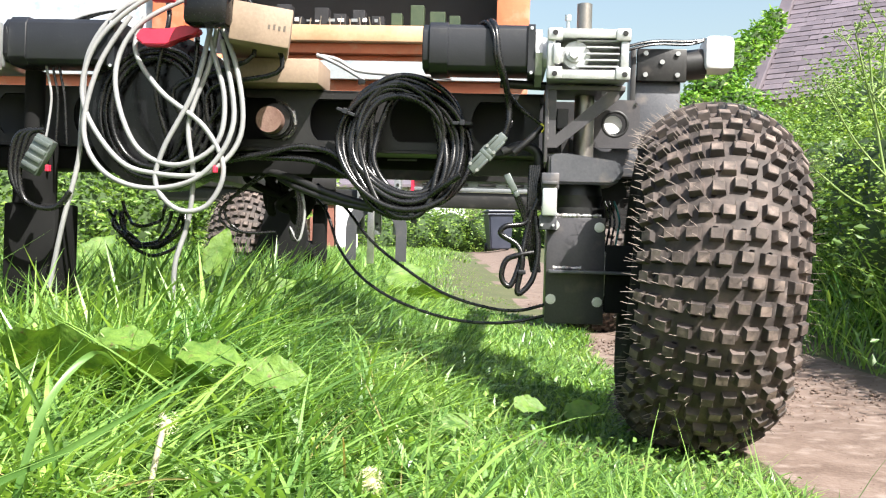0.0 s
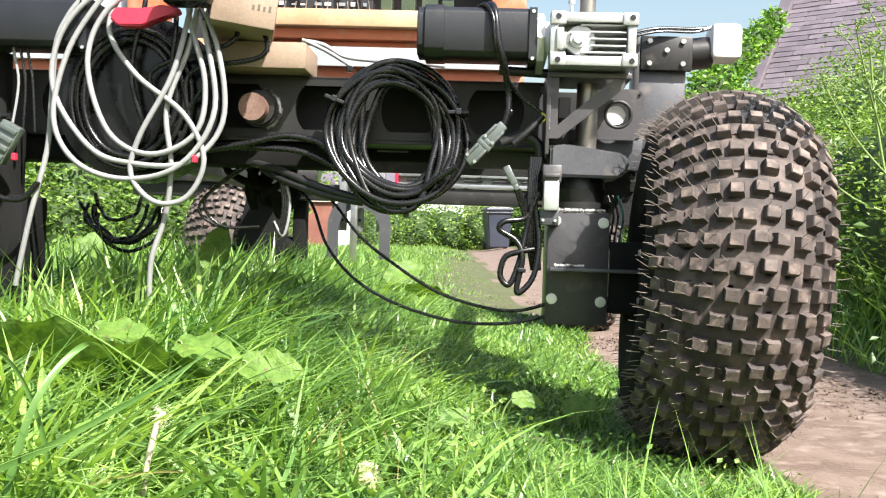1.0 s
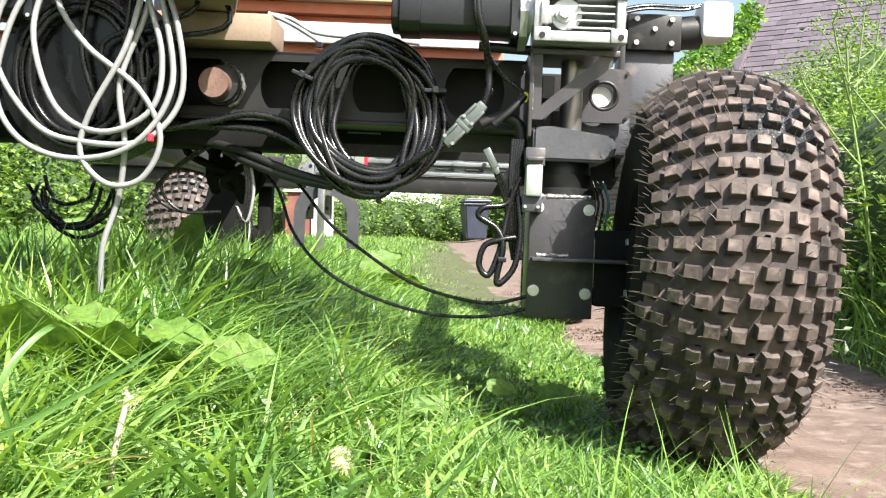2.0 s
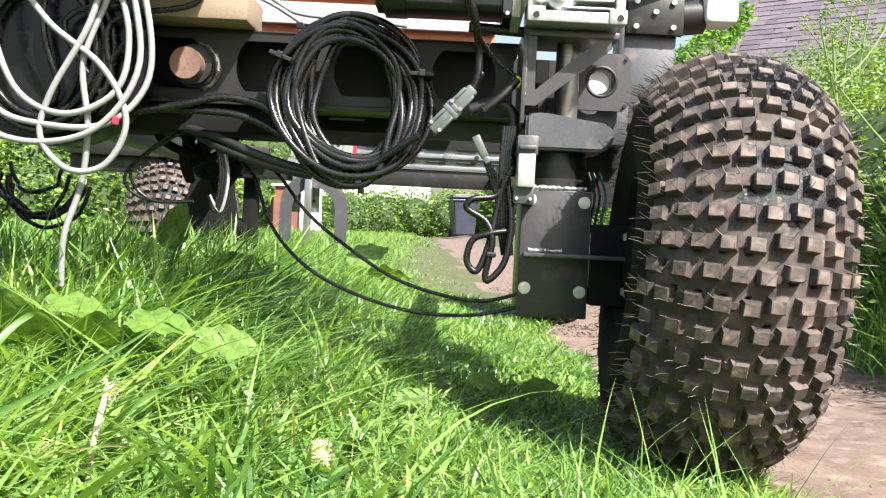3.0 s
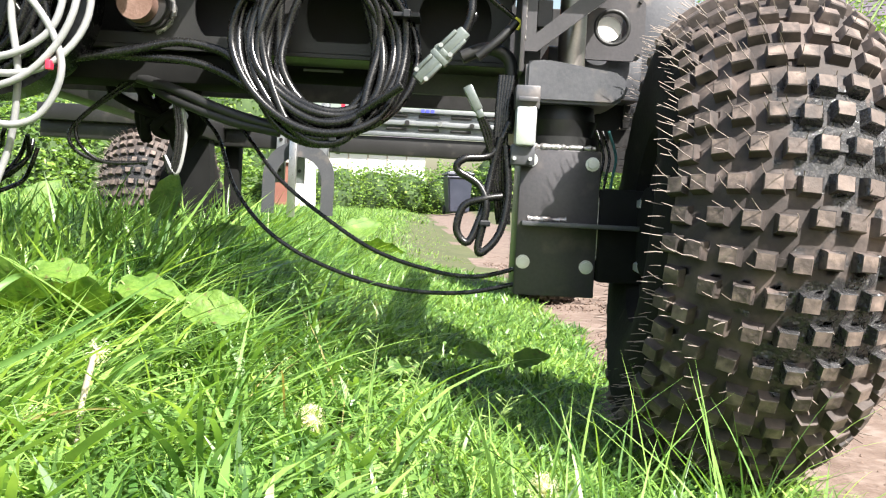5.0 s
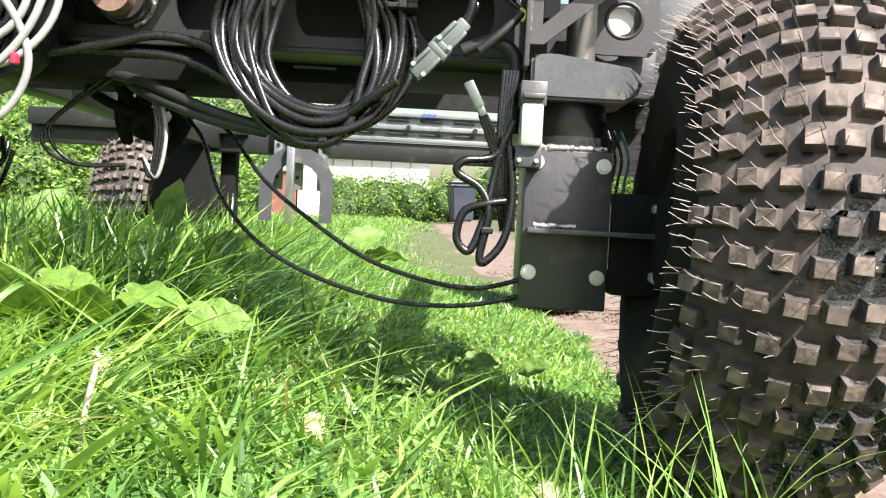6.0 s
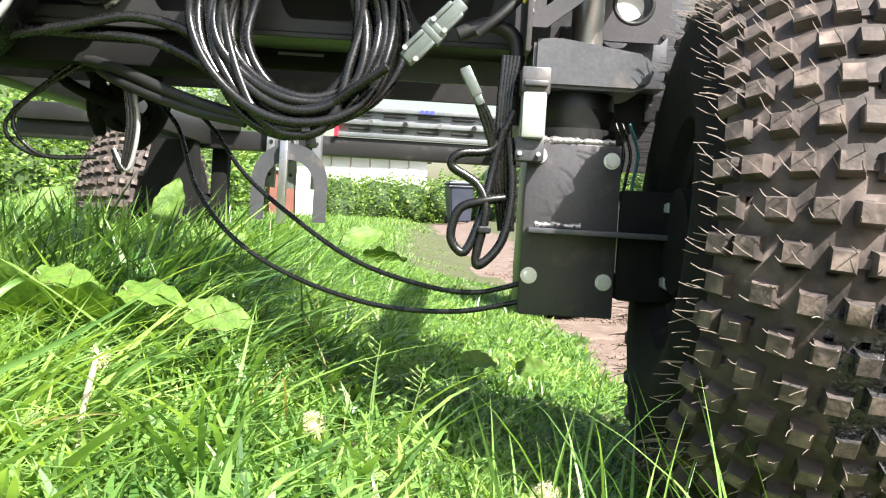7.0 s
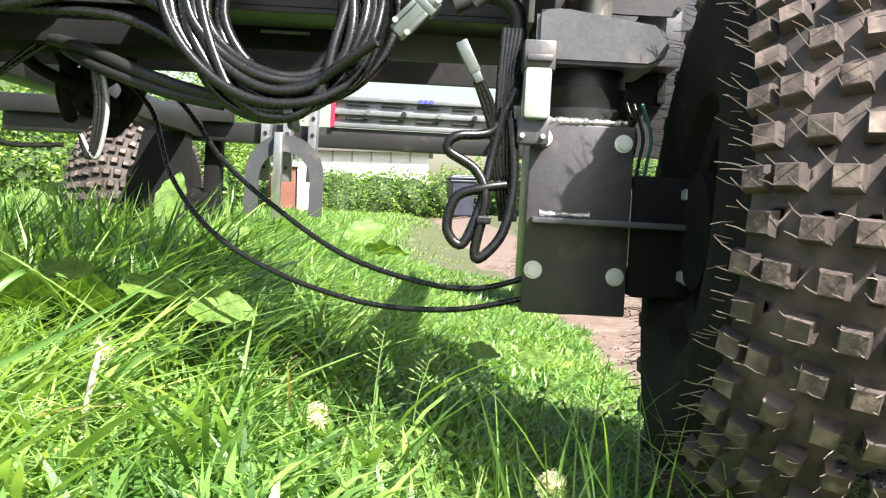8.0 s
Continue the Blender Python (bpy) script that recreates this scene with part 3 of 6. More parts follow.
# ---- the house with the slate roof ----
def make_house():
    house = new("house")
    house.matrix_world = pose(4.35, 13.5, 0.0, 0, 0, -36)
    eave, run, wide, over = 2.45, 3.6, 9.0, 0.2
    pitch = math.atan2(3.5, run)
    bm = bm_new()
    box(bm, (0.15, 0.15, 0), (wide, 0.5, eave + 0.1))
    part("front_wall", bm, STONE, house)
    bm = bm_new()
    slab(bm, [(0.15, 0.0), (2 * run, 0.0), (2 * run, eave), (run, eave + 3.45), (0.15, eave)], "x", 0.1, 0.45)
    part("gable_wall", bm, STONE, house)
    bm = bm_new()
    box(bm, (0.2, 2 * run - 0.4, 0), (wide, 2 * run - 0.05, eave))
    part("back_wall", bm, STONE, house)
    roof = new("roof")
    roof.parent = house
    roof.matrix_local = pose(0, -over * 0.6, eave - over * 0.6) @ Matrix.Rotation(pitch, 4, "X")
    length = run / math.cos(pitch) + over
    bm = bm_new()
    box(bm, (0, 0, -0.12), (wide, length, -0.02))
    part("roof_deck", bm, STONE, roof)
    bm = bm_new()
    box(bm, (-0.16, -0.05, -0.1), (0.03, length, 0.09), 0.012)
    part("verge_slate", bm, SLATE, roof, "slate edging along the roof's edge")
    # slates in courses, each lapped over the one below
    me = None
    rs = random.Random(8)
    row, span = 0.125, 0.27
    verts, faces = [], []
    for j in range(int(length / row)):
        for i in range(17):
            x0 = max(0.0, 0.04 + i * span - (span / 2 if j % 2 else 0))
            at = pose(x0 + rs.uniform(-0.004, 0.004), j * row + rs.uniform(-0.006, 0.006), 0.016 + rs.uniform(0, 0.008), -4.2 + rs.uniform(-0.7, 0.7), 0, rs.uniform(-1.0, 1.0))
            if j >= 17:
                k = len(verts)
                verts += [tuple(at @ Vector((x, y, z))) for z in (0, 0.014) for x, y in ((0.003, 0), (span - 0.004, 0), (span - 0.004, row * 1.5), (0.003, row * 1.5))]
                faces += [(k + 4, k + 5, k + 6, k + 7), (k, k + 1, k + 5, k + 4), (k + 1, k + 2, k + 6, k + 5), (k + 3, k, k + 4, k + 7)]
                continue
            if me is None:
                bm = bm_new()
                box(bm, (0.003, 0, 0), (span - 0.004, row * 1.5, 0.014))
                s = part("slate", bm, SLATE, roof)
                me = s.data
            else:
                s = new("slate", me)
                s.parent = roof
            s.matrix_local = at
    tagged(raw("slate_course", verts, faces, SLATE_FAR, roof), kind="stuff")
    bm = bm_new()
    box(bm, (16.9 * span, 0, -0.018), (wide, length, 0.02))
    part("slate_slope", bm, SLATE, roof)
    bm = bm_new()
    slab(bm, [(run - 0.05, eave + 3.5), (2 * run + 0.1, eave - 0.02), (2 * run + 0.1, eave - 0.12), (run - 0.05, eave + 3.38)], "x", 0, wide)
    part("back_roof", bm, SLATE, house)
    return tagged(house, "stone house with a purple-grey slate roof", "house")


make_house()
ivy = [(3.5 + 0.17 * i, 12.75 + 0.1 * i, 2.42 + 0.165 * i, 0.3 - 0.025 * i, 0.27 - 0.012 * i) for i in range(7)]
bush(ivy + [(3.3, 12.6, 1.9, 0.4, 0.5), (3.75, 12.6, 2.1, 0.4, 0.35), (4.3, 12.8, 1.9, 0.4, 0.3), (3.7, 12.6, 1.3, 0.6, 0.8)], 16000, 0.045, IVY, 21, "bright green ivy climbing over the house corner and roof edge", "ivy", "ivy")


def make_bin():
    b = new("wheelie_bin")
    b.matrix_world = pose(1.33, 23.4, rise(1.3, 23.4) + 0.0, 0, 0, 8)
    bm = bm_new()
    lo, hi = [(-0.24, -0.27), (0.24, -0.27), (0.24, 0.27), (-0.24, 0.27)], [(-0.3, -0.36), (0.3, -0.36), (0.3, 0.36), (-0.3, 0.36)]
    f = [bm.verts.new((*p, 0.05)) for p in lo]
    g = [bm.verts.new((*p, 0.93)) for p in hi]
    bm.faces.new(f)
    bm.faces.new(g)
    for i in range(4):
        bm.faces.new((f[i], f[(i + 1) % 4], g[(i + 1) % 4], g[i]))
    bmesh.ops.bevel(bm, geom=bm.edges[:], offset=0.03, segments=2, affect="EDGES")
    part("body", bm, BIN, b)
    bm = bm_new()
    box(bm, (-0.33, -0.4, 0.925), (0.33, 0.38, 0.985), 0.02)
    box(bm, (-0.27, -0.32, 0.98), (0.27, 0.3, 1.02), 0.018)
    part("lid", bm, BIN, b)
    bm = bm_new()
    box(bm, (-0.33, -0.38, 0.86), (0.33, 0.37, 0.9), 0.01)
    part("rim", bm, BIN, b)
    bm = bm_new()
    rod(bm, (-0.26, 0.4, 0.93), (0.26, 0.4, 0.93), 0.018)
    part("handle", bm, BIN, b)
    for x in (-0.27, 0.27):
        bm = bm_new()
        rod(bm, (x - 0.025, 0.27, 0.1), (x + 0.025, 0.27, 0.1), 0.1, n=20)
        part("wheel", bm, RUBBER, b)
    tagged(b, "dark blue-black plastic wheelie bin standing on the track", "bin")


make_bin()


def make_shed():
    s = new("shed")
    s.matrix_world = pose(-1.7, 30.5, 0.28)
    bm = bm_new()
    box(bm, (-3, 0, 0), (2.4, 2.4, 2.0), 0.01)
    part("wall", bm, FENCE_WHITE, s)
    for i in range(9):
        bm = bm_new()
        box(bm, (-3 + i * 0.6, -0.03, 0), (-2.95 + i * 0.6, -0.002, 2.0))
        part("batten", bm, STONE, s)
    bm = bm_new()
    slab(bm, [(-0.25, 1.97), (1.2, 2.35), (2.65, 1.97), (2.65, 2.05), (1.2, 2.44), (-0.25, 2.05)], "x", -3.2, 2.6)
    part("roof", bm, SLATE, s)
    tagged(s, "low white-painted shed beyond the hedge", "shed")


make_shed()


def make_outhouse():
    h = new("outhouse")
    h.matrix_world = pose(-3.6, 24.2, 0.24, 0, 0, 12)
    bm = bm_new()
    box(bm, (0.3, 0, 0), (0.9, 0.9, 1.2), 0.01)
    part("wall", bm, BRICK, h)
    bm = bm_new()
    box(bm, (0.95, 0.1, 0), (1.5, 0.8, 1.2), 0.01)
    part("annex", bm, FENCE_WHITE, h)
    bm = bm_new()
    box(bm, (0.22, -0.08, 1.2), (0.98, 0.98, 1.27), 0.01)
    part("cap", bm, STONE, h)
    tagged(h, "small red brick outhouse with a white annex", "outhouse")


make_outhouse()


# ---- the vehicle: a home-built four-wheel robot, in metres from its near front wheel's centre ----
def set_down(bm):
    """From the wheel centre's space to the vehicle's own, whose origin lies on the ground under its middle."""
    bmesh.ops.translate(bm, vec=-BASE, verts=bm.verts)
    return bm


def vpart(name, bm, mat, parent, label="", smooth=None):
    return part(name, set_down(bm), mat, parent, label, smooth)


robot = new("robot_vehicle")
robot.matrix_world = vehicle_pose(*ROLL[0][1:])
tagged(robot, "home-built black steel robot chassis on knobbly tyres", "vehicle")

CROWN, HALF, MID = 0.281, 0.116, -0.007


def tread_radius(a):
    return CROWN - 0.056 * (abs(a - MID) / 0.116) ** 2.3


def tyre_mesh():
    bm = bm_new()
    prof = [(a + MID, tread_radius(a + MID)) for a in np.linspace(-HALF, HALF, 19)]
    flank = [(0.124, 0.212), (0.129, 0.185), (0.126, 0.15), (0.115, 0.118), (0.1, 0.108)]
    prof = [(MID - a, r) for a, r in flank[::-1]] + prof + [(MID + a, r) for a, r in flank]
    n = 120
    rings = []
    for k in range(n):
        t = 2 * math.pi * k / n
        rings.append([bm.verts.new((a, -r * math.cos(t), r * math.sin(t))) for a, r in prof])
    for k in range(n):
        p, q = rings[k], rings[(k + 1) % n]
        for i in range(len(prof) - 1):
            f = bm.faces.new((p[i], p[i + 1], q[i + 1], q[i]))
            f.material_index = 2 if i < 5 or i > len(prof) - 7 else 0
    # moulded knobs in staggered rows
    rk = random.Random(5)
    rows, across = 50, 0.0288
    knobs = []

    def frame_at(a, t):
        r = tread_radius(a)
        slope = (tread_radius(a + 0.004) - tread_radius(a - 0.004)) / 0.008
        out = Vector((-slope, -math.cos(t), math.sin(t)))
        out.normalize()
        along = Vector((0, math.sin(t), math.cos(t)))
        side = along.cross(out).normalized()
        if side.x < 0:
            side = -side
        return Vector((a, -r * math.cos(t), r * math.sin(t))), side, along, out

    for j in range(rows):
        for i in range(-6, 6):
            a = (i + (0.5 if j % 2 else 0.0)) * across
            if abs(a - MID) > 0.126:
                continue
            a = max(MID - 0.113, min(MID + 0.114, a)) + rk.uniform(-0.0012, 0.0012)
            t = 2 * math.pi * (j + (0.09 if a > 0 else -0.09)) / rows + rk.uniform(-0.004, 0.004)
            c, s, l, o = frame_at(a, t)
            edge = abs(a - MID) > 0.097
            hi = 0.0112 if not edge else 0.0085
            lx, ly = 0.0092, 0.0082
            foot = [c + s * x * (lx + 0.0018) + l * y * (ly + 0.0018) - o * 0.003 for x, y in ((-1, -1), (1, -1), (1, 1), (-1, 1))]
            mid = [c + s * x * lx + l * y * ly + o * (hi - 0.0012) for x, y in ((-1, -1), (1, -1), (1, 1), (-1, 1))]
            cap = [c + s * x * (lx - 0.0011) + l * y * (ly - 0.0011) + o * (hi + rk.uniform(-0.0006, 0.0006)) for x, y in ((-1, -1), (1, -1), (1, 1), (-1, 1))]
            A, B, C = [[bm.verts.new(p) for p in ring] for ring in (foot, mid, cap)]
            for P, Q in ((A, B), (B, C)):
                for k in range(4):
                    bm.faces.new((P[k], P[(k + 1) % 4], Q[(k + 1) % 4], Q[k]))
            bm.faces.new(C).material_index = 1
            near = rings[round(t / (2 * math.pi) * n) % n]
            bm.faces.new((A[0], A[1], min(near, key=lambda v: abs(v.co.x - a))))
            knobs.append((a, t, c, s, l, o, hi))
            # a low tie bar to the next knob on part of the tread
            if (i + 2 * j) % 4 == 0 and abs(a) < 0.09:
                x0, x1 = c + s * lx, c + s * (across - lx)
                bar = [x0 - l * 0.004, x1 - l * 0.004, x1 + l * 0.004, x0 + l * 0.004]
                lo4 = [bm.verts.new(p - o * 0.003) for p in bar]
                hi4 = [bm.verts.new(p + o * 0.002) for p in bar]
                for k in range(4):
                    bm.faces.new((lo4[k], lo4[(k + 1) % 4], hi4[(k + 1) % 4], hi4[k]))
                bm.faces.new(hi4)
                bm.faces.new((lo4[0], lo4[3], A[1]))
    return bm, knobs


def hair_mesh(knobs):
    """The thin rubber spigots that a new tyre still wears, longest on its inner shoulder."""
    bm = bm_new()
    rk = random.Random(9)

    def hair(p, d, size, r=0.00055):
        d = d.normalized()
        s = d.orthogonal().normalized()
        u = d.cross(s)
        bend = (s * rk.uniform(-1, 1) + u * rk.uniform(-1, 1)) * size * 0.22
        ring = [[bm.verts.new(p + d * size * k + bend * k * k + rr * (math.cos(q) * s + math.sin(q) * u)) for q in (0, 2.1, 4.2)] for k, rr in ((0, r), (0.5, r * 0.9), (1, r * 0.6))]
        for A, B in zip(ring, ring[1:]):
            for k in range(3):
                bm.faces.new((A[k], A[(k + 1) % 3], B[(k + 1) % 3], B[k]))
        bm.faces.new(ring[-1])

    for a, t, c, s, l, o, hi in knobs:
        inner = a < -0.03
        chance = 0.75 if inner else 0.38
        for x, y in ((-1, -1), (1, -1), (1, 1), (-1, 1)):
            if rk.random() < chance:
                size = rk.uniform(0.009, 0.02) if inner else rk.uniform(0.005, 0.013)
                d = o + s * (-0.45 if inner else -0.15) + l * 0.35 + Vector((rk.uniform(-0.09, 0.09), rk.uniform(-0.09, 0.09), rk.uniform(-0.09, 0.09)))
                hair(c + s * x * 0.008 + l * y * 0.007 + o * (hi - 0.001), d, size)
    for side, n in ((-1, 130), (1, 100)):
        for k in range(n):
            t = 2 * math.pi * k / n + rk.uniform(-0.02, 0.02)
            r = rk.uniform(0.205, 0.236)
            p = Vector((MID + side * 0.123, -r * math.cos(t), r * math.sin(t)))
            hair(p, Vector((side, 0, 0)) + Vector((0, -math.cos(t), math.sin(t))) * rk.uniform(0.0, 0.5), rk.uniform(0.009, 0.022))
    return bm


def make_wheel(at, toe, camber):
    w = new("wheel")
    w.parent = robot
    w.matrix_local = Matrix.Translation(Vector(at) - BASE) @ pose(0, 0, 0, 0, camber, toe)
    bm, knobs = tyre_mesh()
    tyre = part("tyre", bm, TYRE, w, "dusty black all-terrain tyre with square knobs and moulding hairs", 32)
    tyre.data.materials.append(KNOB)
    tyre.data.materials.append(FLANK)
    part("moulding_hairs", hair_mesh(knobs), HAIR, tyre, "thin rubber moulding hairs")
    bm = bm_new()
    prof = [(-0.109, 0.112), (-0.1, 0.098), (-0.06, 0.092), (0.05, 0.092), (0.088, 0.098), (0.097, 0.112), (0.088, 0.112), (0.08, 0.104), (-0.09, 0.104), (-0.1, 0.112)]
    n = 40
    rings = [[bm.verts.new((a, -r * math.cos(2 * math.pi * k / n), r * math.sin(2 * math.pi * k / n))) for a, r in prof] for k in range(n)]
    for k in range(n):
        for i in range(len(prof)):
            j = (i + 1) % len(prof)
            bm.faces.new((rings[k][i], rings[k][j], rings[(k + 1) % n][j], rings[(k + 1) % n][i]))
    rod(bm, (-0.02, 0, 0), (0.01, 0, 0), 0.095, n=32)
    part("rim", bm, BLACK_STEEL, w, "black pressed steel rim", 40)
    bm = bm_new()
    rod(bm, (-0.1, 0, 0), (0.03, 0, 0), 0.045, n=24)
    part("hub", bm, BLACK_STEEL, w, smooth=40)
    for k in range(4):
        q = math.pi / 4 + k * math.pi / 2
        bm = bm_new()
        rod(bm, (-0.03, 0.065 * math.cos(q), 0.065 * math.sin(q)), (-0.018, 0.065 * math.cos(q), 0.065 * math.sin(q)), 0.009, n=6)
        part("wheel_nut", bm, ZINC, w)
    return w


HUBS = [((0.004, 0, 0), -4.0, 3.7), ((-1.46, 0.0, 0.0), 3.0, -2.0), ((0.02, 2.2, 0.0), -6.0, 1.5), ((-1.32, 2.2, 0.0), -9.0, -1.5)]
wheels = [make_wheel(*HUBS[0])]
for at, toe, camber in HUBS[1:]:
    w = copy_thing(wheels[0], Matrix.Translation(Vector(at) - BASE) @ pose(0, 0, 0, 0, camber, toe))
    wheels.append(w)


def hexbolt(at, parent, way="y", r=0.0073, tall=0.006, mat=ZINC):
    bm = bm_new()
    a = Vector(at)
    d = {"y": Vector((0, -1, 0)), "z": Vector((0, 0, 1)), "x": Vector((1, 0, 0))}[way]
    rod(bm, a, a + d * 0.0015, r * 1.25, n=16)
    rod(bm, a, a + d * tall, r, r * 0.93, n=6)
    return vpart("bolt", bm, mat, parent, "zinc hex bolt head")


def weld(a, b, parent, n=14, r=0.005):
    bm = bm_new()
    rw = random.Random(int(abs(a[0] + b[2]) * 1000))
    a, b = Vector(a), Vector(b)
    hose(bm, [a.lerp(b, k / n) for k in range(n + 1)], r * 0.75, 7, 4)
    for v in bm.verts:
        q = a + (v.co - a).project((b - a).normalized())
        v.co = q + (v.co - q) * (0.9 + 0.75 * noise.noise(q * (0.9 / r) + Vector((r * 99, 0, 0)))) * rw.uniform(0.9, 1.1)
    return vpart("weld_bead", bm, WELD, parent, "bright lumpy weld bead", 60)


def steering_unit(mirror=False):
    """The welded box that carries a front wheel, with its king pin, arm, catch and bracket."""
    bm = bm_new()
    box(bm, (-0.262, 0.095, -0.09), (-0.158, 0.2, 0.1), 0.002)
    carrier = vpart("hub_carrier", bm, PLATE_STEEL, robot, "dark grey steel box plate", 30)
    for u, w in ((-0.249, 0.085), (-0.169, 0.083), (-0.252, -0.047), (-0.17, -0.05)):
        hexbolt((u, 0.0945, w), carrier)
    weld((-0.252, 0.098, 0.102), (-0.166, 0.098, 0.103), carrier, 18, 0.0055)
    weld((-0.25, 0.085, 0.009), (-0.2, 0.088, 0.009), carrier, 9, 0.005)
    weld((-0.157, 0.1, -0.04), (-0.157, 0.1, 0.04), carrier, 9, 0.0045)
    bm = bm_new()
    box(bm, (-0.258, 0.062, 0.0), (-0.1, 0.094, 0.006), 0.001)
    vpart("flange_plate", bm, GREY_STEEL, carrier, smooth=30)
    bm = bm_new()
    box(bm, (-0.157, 0.08, -0.068), (-0.095, 0.17, 0.052), 0.003)
    rod(bm, (-0.11, 0.03, 0), (-0.06, 0.03, 0), 0.055, n=24)
    vpart("stub_axle", bm, MATT_BLACK, carrier, smooth=30)
    for w in (-0.045, 0.035):
        bm = bm_new()
        rod(bm, (-0.105, 0.062, w), (-0.105, 0.08, w), 0.008, n=6)
        vpart("bolt", bm, ZINC, carrier)
    # king pin and rubber gaiter
    bm = bm_new()
    rod(bm, (-0.205, 0.15, 0.1), (-0.205, 0.15, 0.118), 0.05, n=24)
    rod(bm, (-0.205, 0.15, 0.118), (-0.205, 0.15, 0.14), 0.04, 0.046, n=24)
    rod(bm, (-0.205, 0.15, 0.14), (-0.205, 0.15, 0.168), 0.044, 0.04, n=24)
    vpart("gaiter", bm, RUBBER, robot, "glossy black rubber gaiter", 40)
    bm = bm_new()
    top = [(-0.262, 0.215), (-0.235, 0.218), (-0.14, 0.205), (-0.128, 0.19), (-0.135, 0.17), (-0.15, 0.163), (-0.262, 0.163)]
    slab(bm, [(u, w - 0.004) for u, w in top], "y", 0.09, 0.21)
    bmesh.ops.bevel(bm, geom=bm.edges[:], offset=0.004, segments=2, affect="EDGES")
    vpart("cast_arm", bm, GREY_STEEL, robot, "rough grey cast arm", 35)
    bm = bm_new()
    rod(bm, (-0.198, 0.15, 0.2), (-0.198, 0.15, 0.345), 0.0185, n=24)
    vpart("steering_shaft", bm, DULL_SHAFT, robot, "turned steel steering shaft", 40)
    # the bright catch on the inner edge
    bm = bm_new()
    box(bm, (-0.273, 0.06, 0.1), (-0.247, 0.09, 0.15), 0.004)
    catch = vpart("catch", bm, ZINC, robot, "bright metal toggle catch", 40)
    bm = bm_new()
    box(bm, (-0.275, 0.062, 0.147), (-0.244, 0.095, 0.176), 0.002)
    box(bm, (-0.272, 0.056, 0.155), (-0.247, 0.066, 0.161), 0.001)
    vpart("catch_head", bm, GREY_STEEL, catch, smooth=30)
    bm = bm_new()
    box(bm, (-0.277, 0.07, 0.076), (-0.246, 0.094, 0.102), 0.002)
    vpart("catch_foot", bm, GREY_STEEL, catch, smooth=30)
    for u in (-0.272, -0.252):
        bm = bm_new()
        rod(bm, (u, 0.066, 0.084), (u, 0.071, 0.084), 0.0025, n=8)
        vpart("screw", bm, ZINC, catch)
    # triangular bracket under the gearbox
    bm = bm_new()
    box(bm, (-0.272, 0.08, 0.195), (-0.266, 0.2, 0.332), 0.001)
    box(bm, (-0.272, 0.08, 0.324), (-0.132, 0.2, 0.333), 0.001)
    bracket = vpart("bracket", bm, PLATE_STEEL, robot, smooth=30)
    bm = bm_new()
    slab(bm, [(-0.266, 0.222), (-0.25, 0.222), (-0.142, 0.31), (-0.142, 0.324), (-0.16, 0.324), (-0.252, 0.245), (-0.252, 0.324), (-0.266, 0.324)], "y", 0.084, 0.09)
    vpart("gusset", bm, PLATE_STEEL, bracket)
    weld((-0.267, 0.083, 0.235), (-0.267, 0.083, 0.29), bracket, 8, 0.003)
    bm = bm_new()
    box(bm, (-0.262, 0.19, 0.222), (-0.236, 0.197, 0.3), 0.001)
    vpart("stay", bm, BLACK_STEEL, bracket)
    bm = bm_new()
    box(bm, (-0.248, 0.13, 0.262), (-0.228, 0.15, 0.298), 0.001)
    vpart("limit_switch", bm, PLATE_STEEL, bracket)
    # worm gearbox
    bm = bm_new()
    box(bm, (-0.266, 0.078, 0.345), (-0.142, 0.17, 0.415), 0.004)
    gear = vpart("gearbox", bm, ALU, robot, "cast aluminium worm gearbox with fins", 35)
    for w in (0.337, 0.408):
        bm = bm_new()
        box(bm, (-0.27, 0.04, w), (-0.132, 0.06, w + 0.016), 0.002)
        box(bm, (-0.27, 0.06, w), (-0.134, 0.15, w + 0.008), 0.002)
        vpart("flange_rail", bm, ALU, gear, smooth=30)
    for u in (-0.272, -0.146):
        bm = bm_new()
        box(bm, (u, 0.041, 0.353), (u + 0.014, 0.06, 0.408), 0.002)
        box(bm, (u + 0.003, 0.06, 0.345), (u + 0.01, 0.15, 0.416), 0.002)
        vpart("flange_post", bm, ALU, gear, smooth=30)
    for u in (-0.272, -0.155):
        for w in (0.337, 0.404):
            bm = bm_new()
            box(bm, (u, 0.0365, w - 0.001), (u + 0.026, 0.062, w + 0.021), 0.003)
            vpart("flange_corner", bm, ALU, gear, smooth=30)
    bm = bm_new()
    rod(bm, (-0.222, 0.05, 0.38), (-0.222, 0.085, 0.38), 0.024, 0.028, n=28)
    box(bm, (-0.26, 0.05, 0.366), (-0.222, 0.085, 0.394), 0.003)
    vpart("plug_housing", bm, ALU, gear, smooth=40)
    bm = bm_new()
    rod(bm, (-0.292, 0.105, 0.384), (-0.28, 0.105, 0.384), 0.052, n=8)
    vpart("adapter_flange", bm, ALU, gear, smooth=20)
    for k in range(5):
        bm = bm_new()
        box(bm, (-0.205 if 0 < k < 4 else -0.222, 0.044, 0.358 + k * 0.0112), (-0.148, 0.082, 0.3608 + k * 0.0112), 0.001)
        vpart("fin", bm, ALU, gear)
    bm = bm_new()
    rod(bm, (-0.226, 0.044, 0.38), (-0.226, 0.056, 0.38), 0.013, n=20)
    rod(bm, (-0.226, 0.036, 0.38), (-0.226, 0.046, 0.38), 0.0085, n=6)
    box(bm, (-0.262, 0.036, 0.362), (-0.25, 0.052, 0.398), 0.002)
    vpart("boss", bm, ALU, gear, smooth=40)
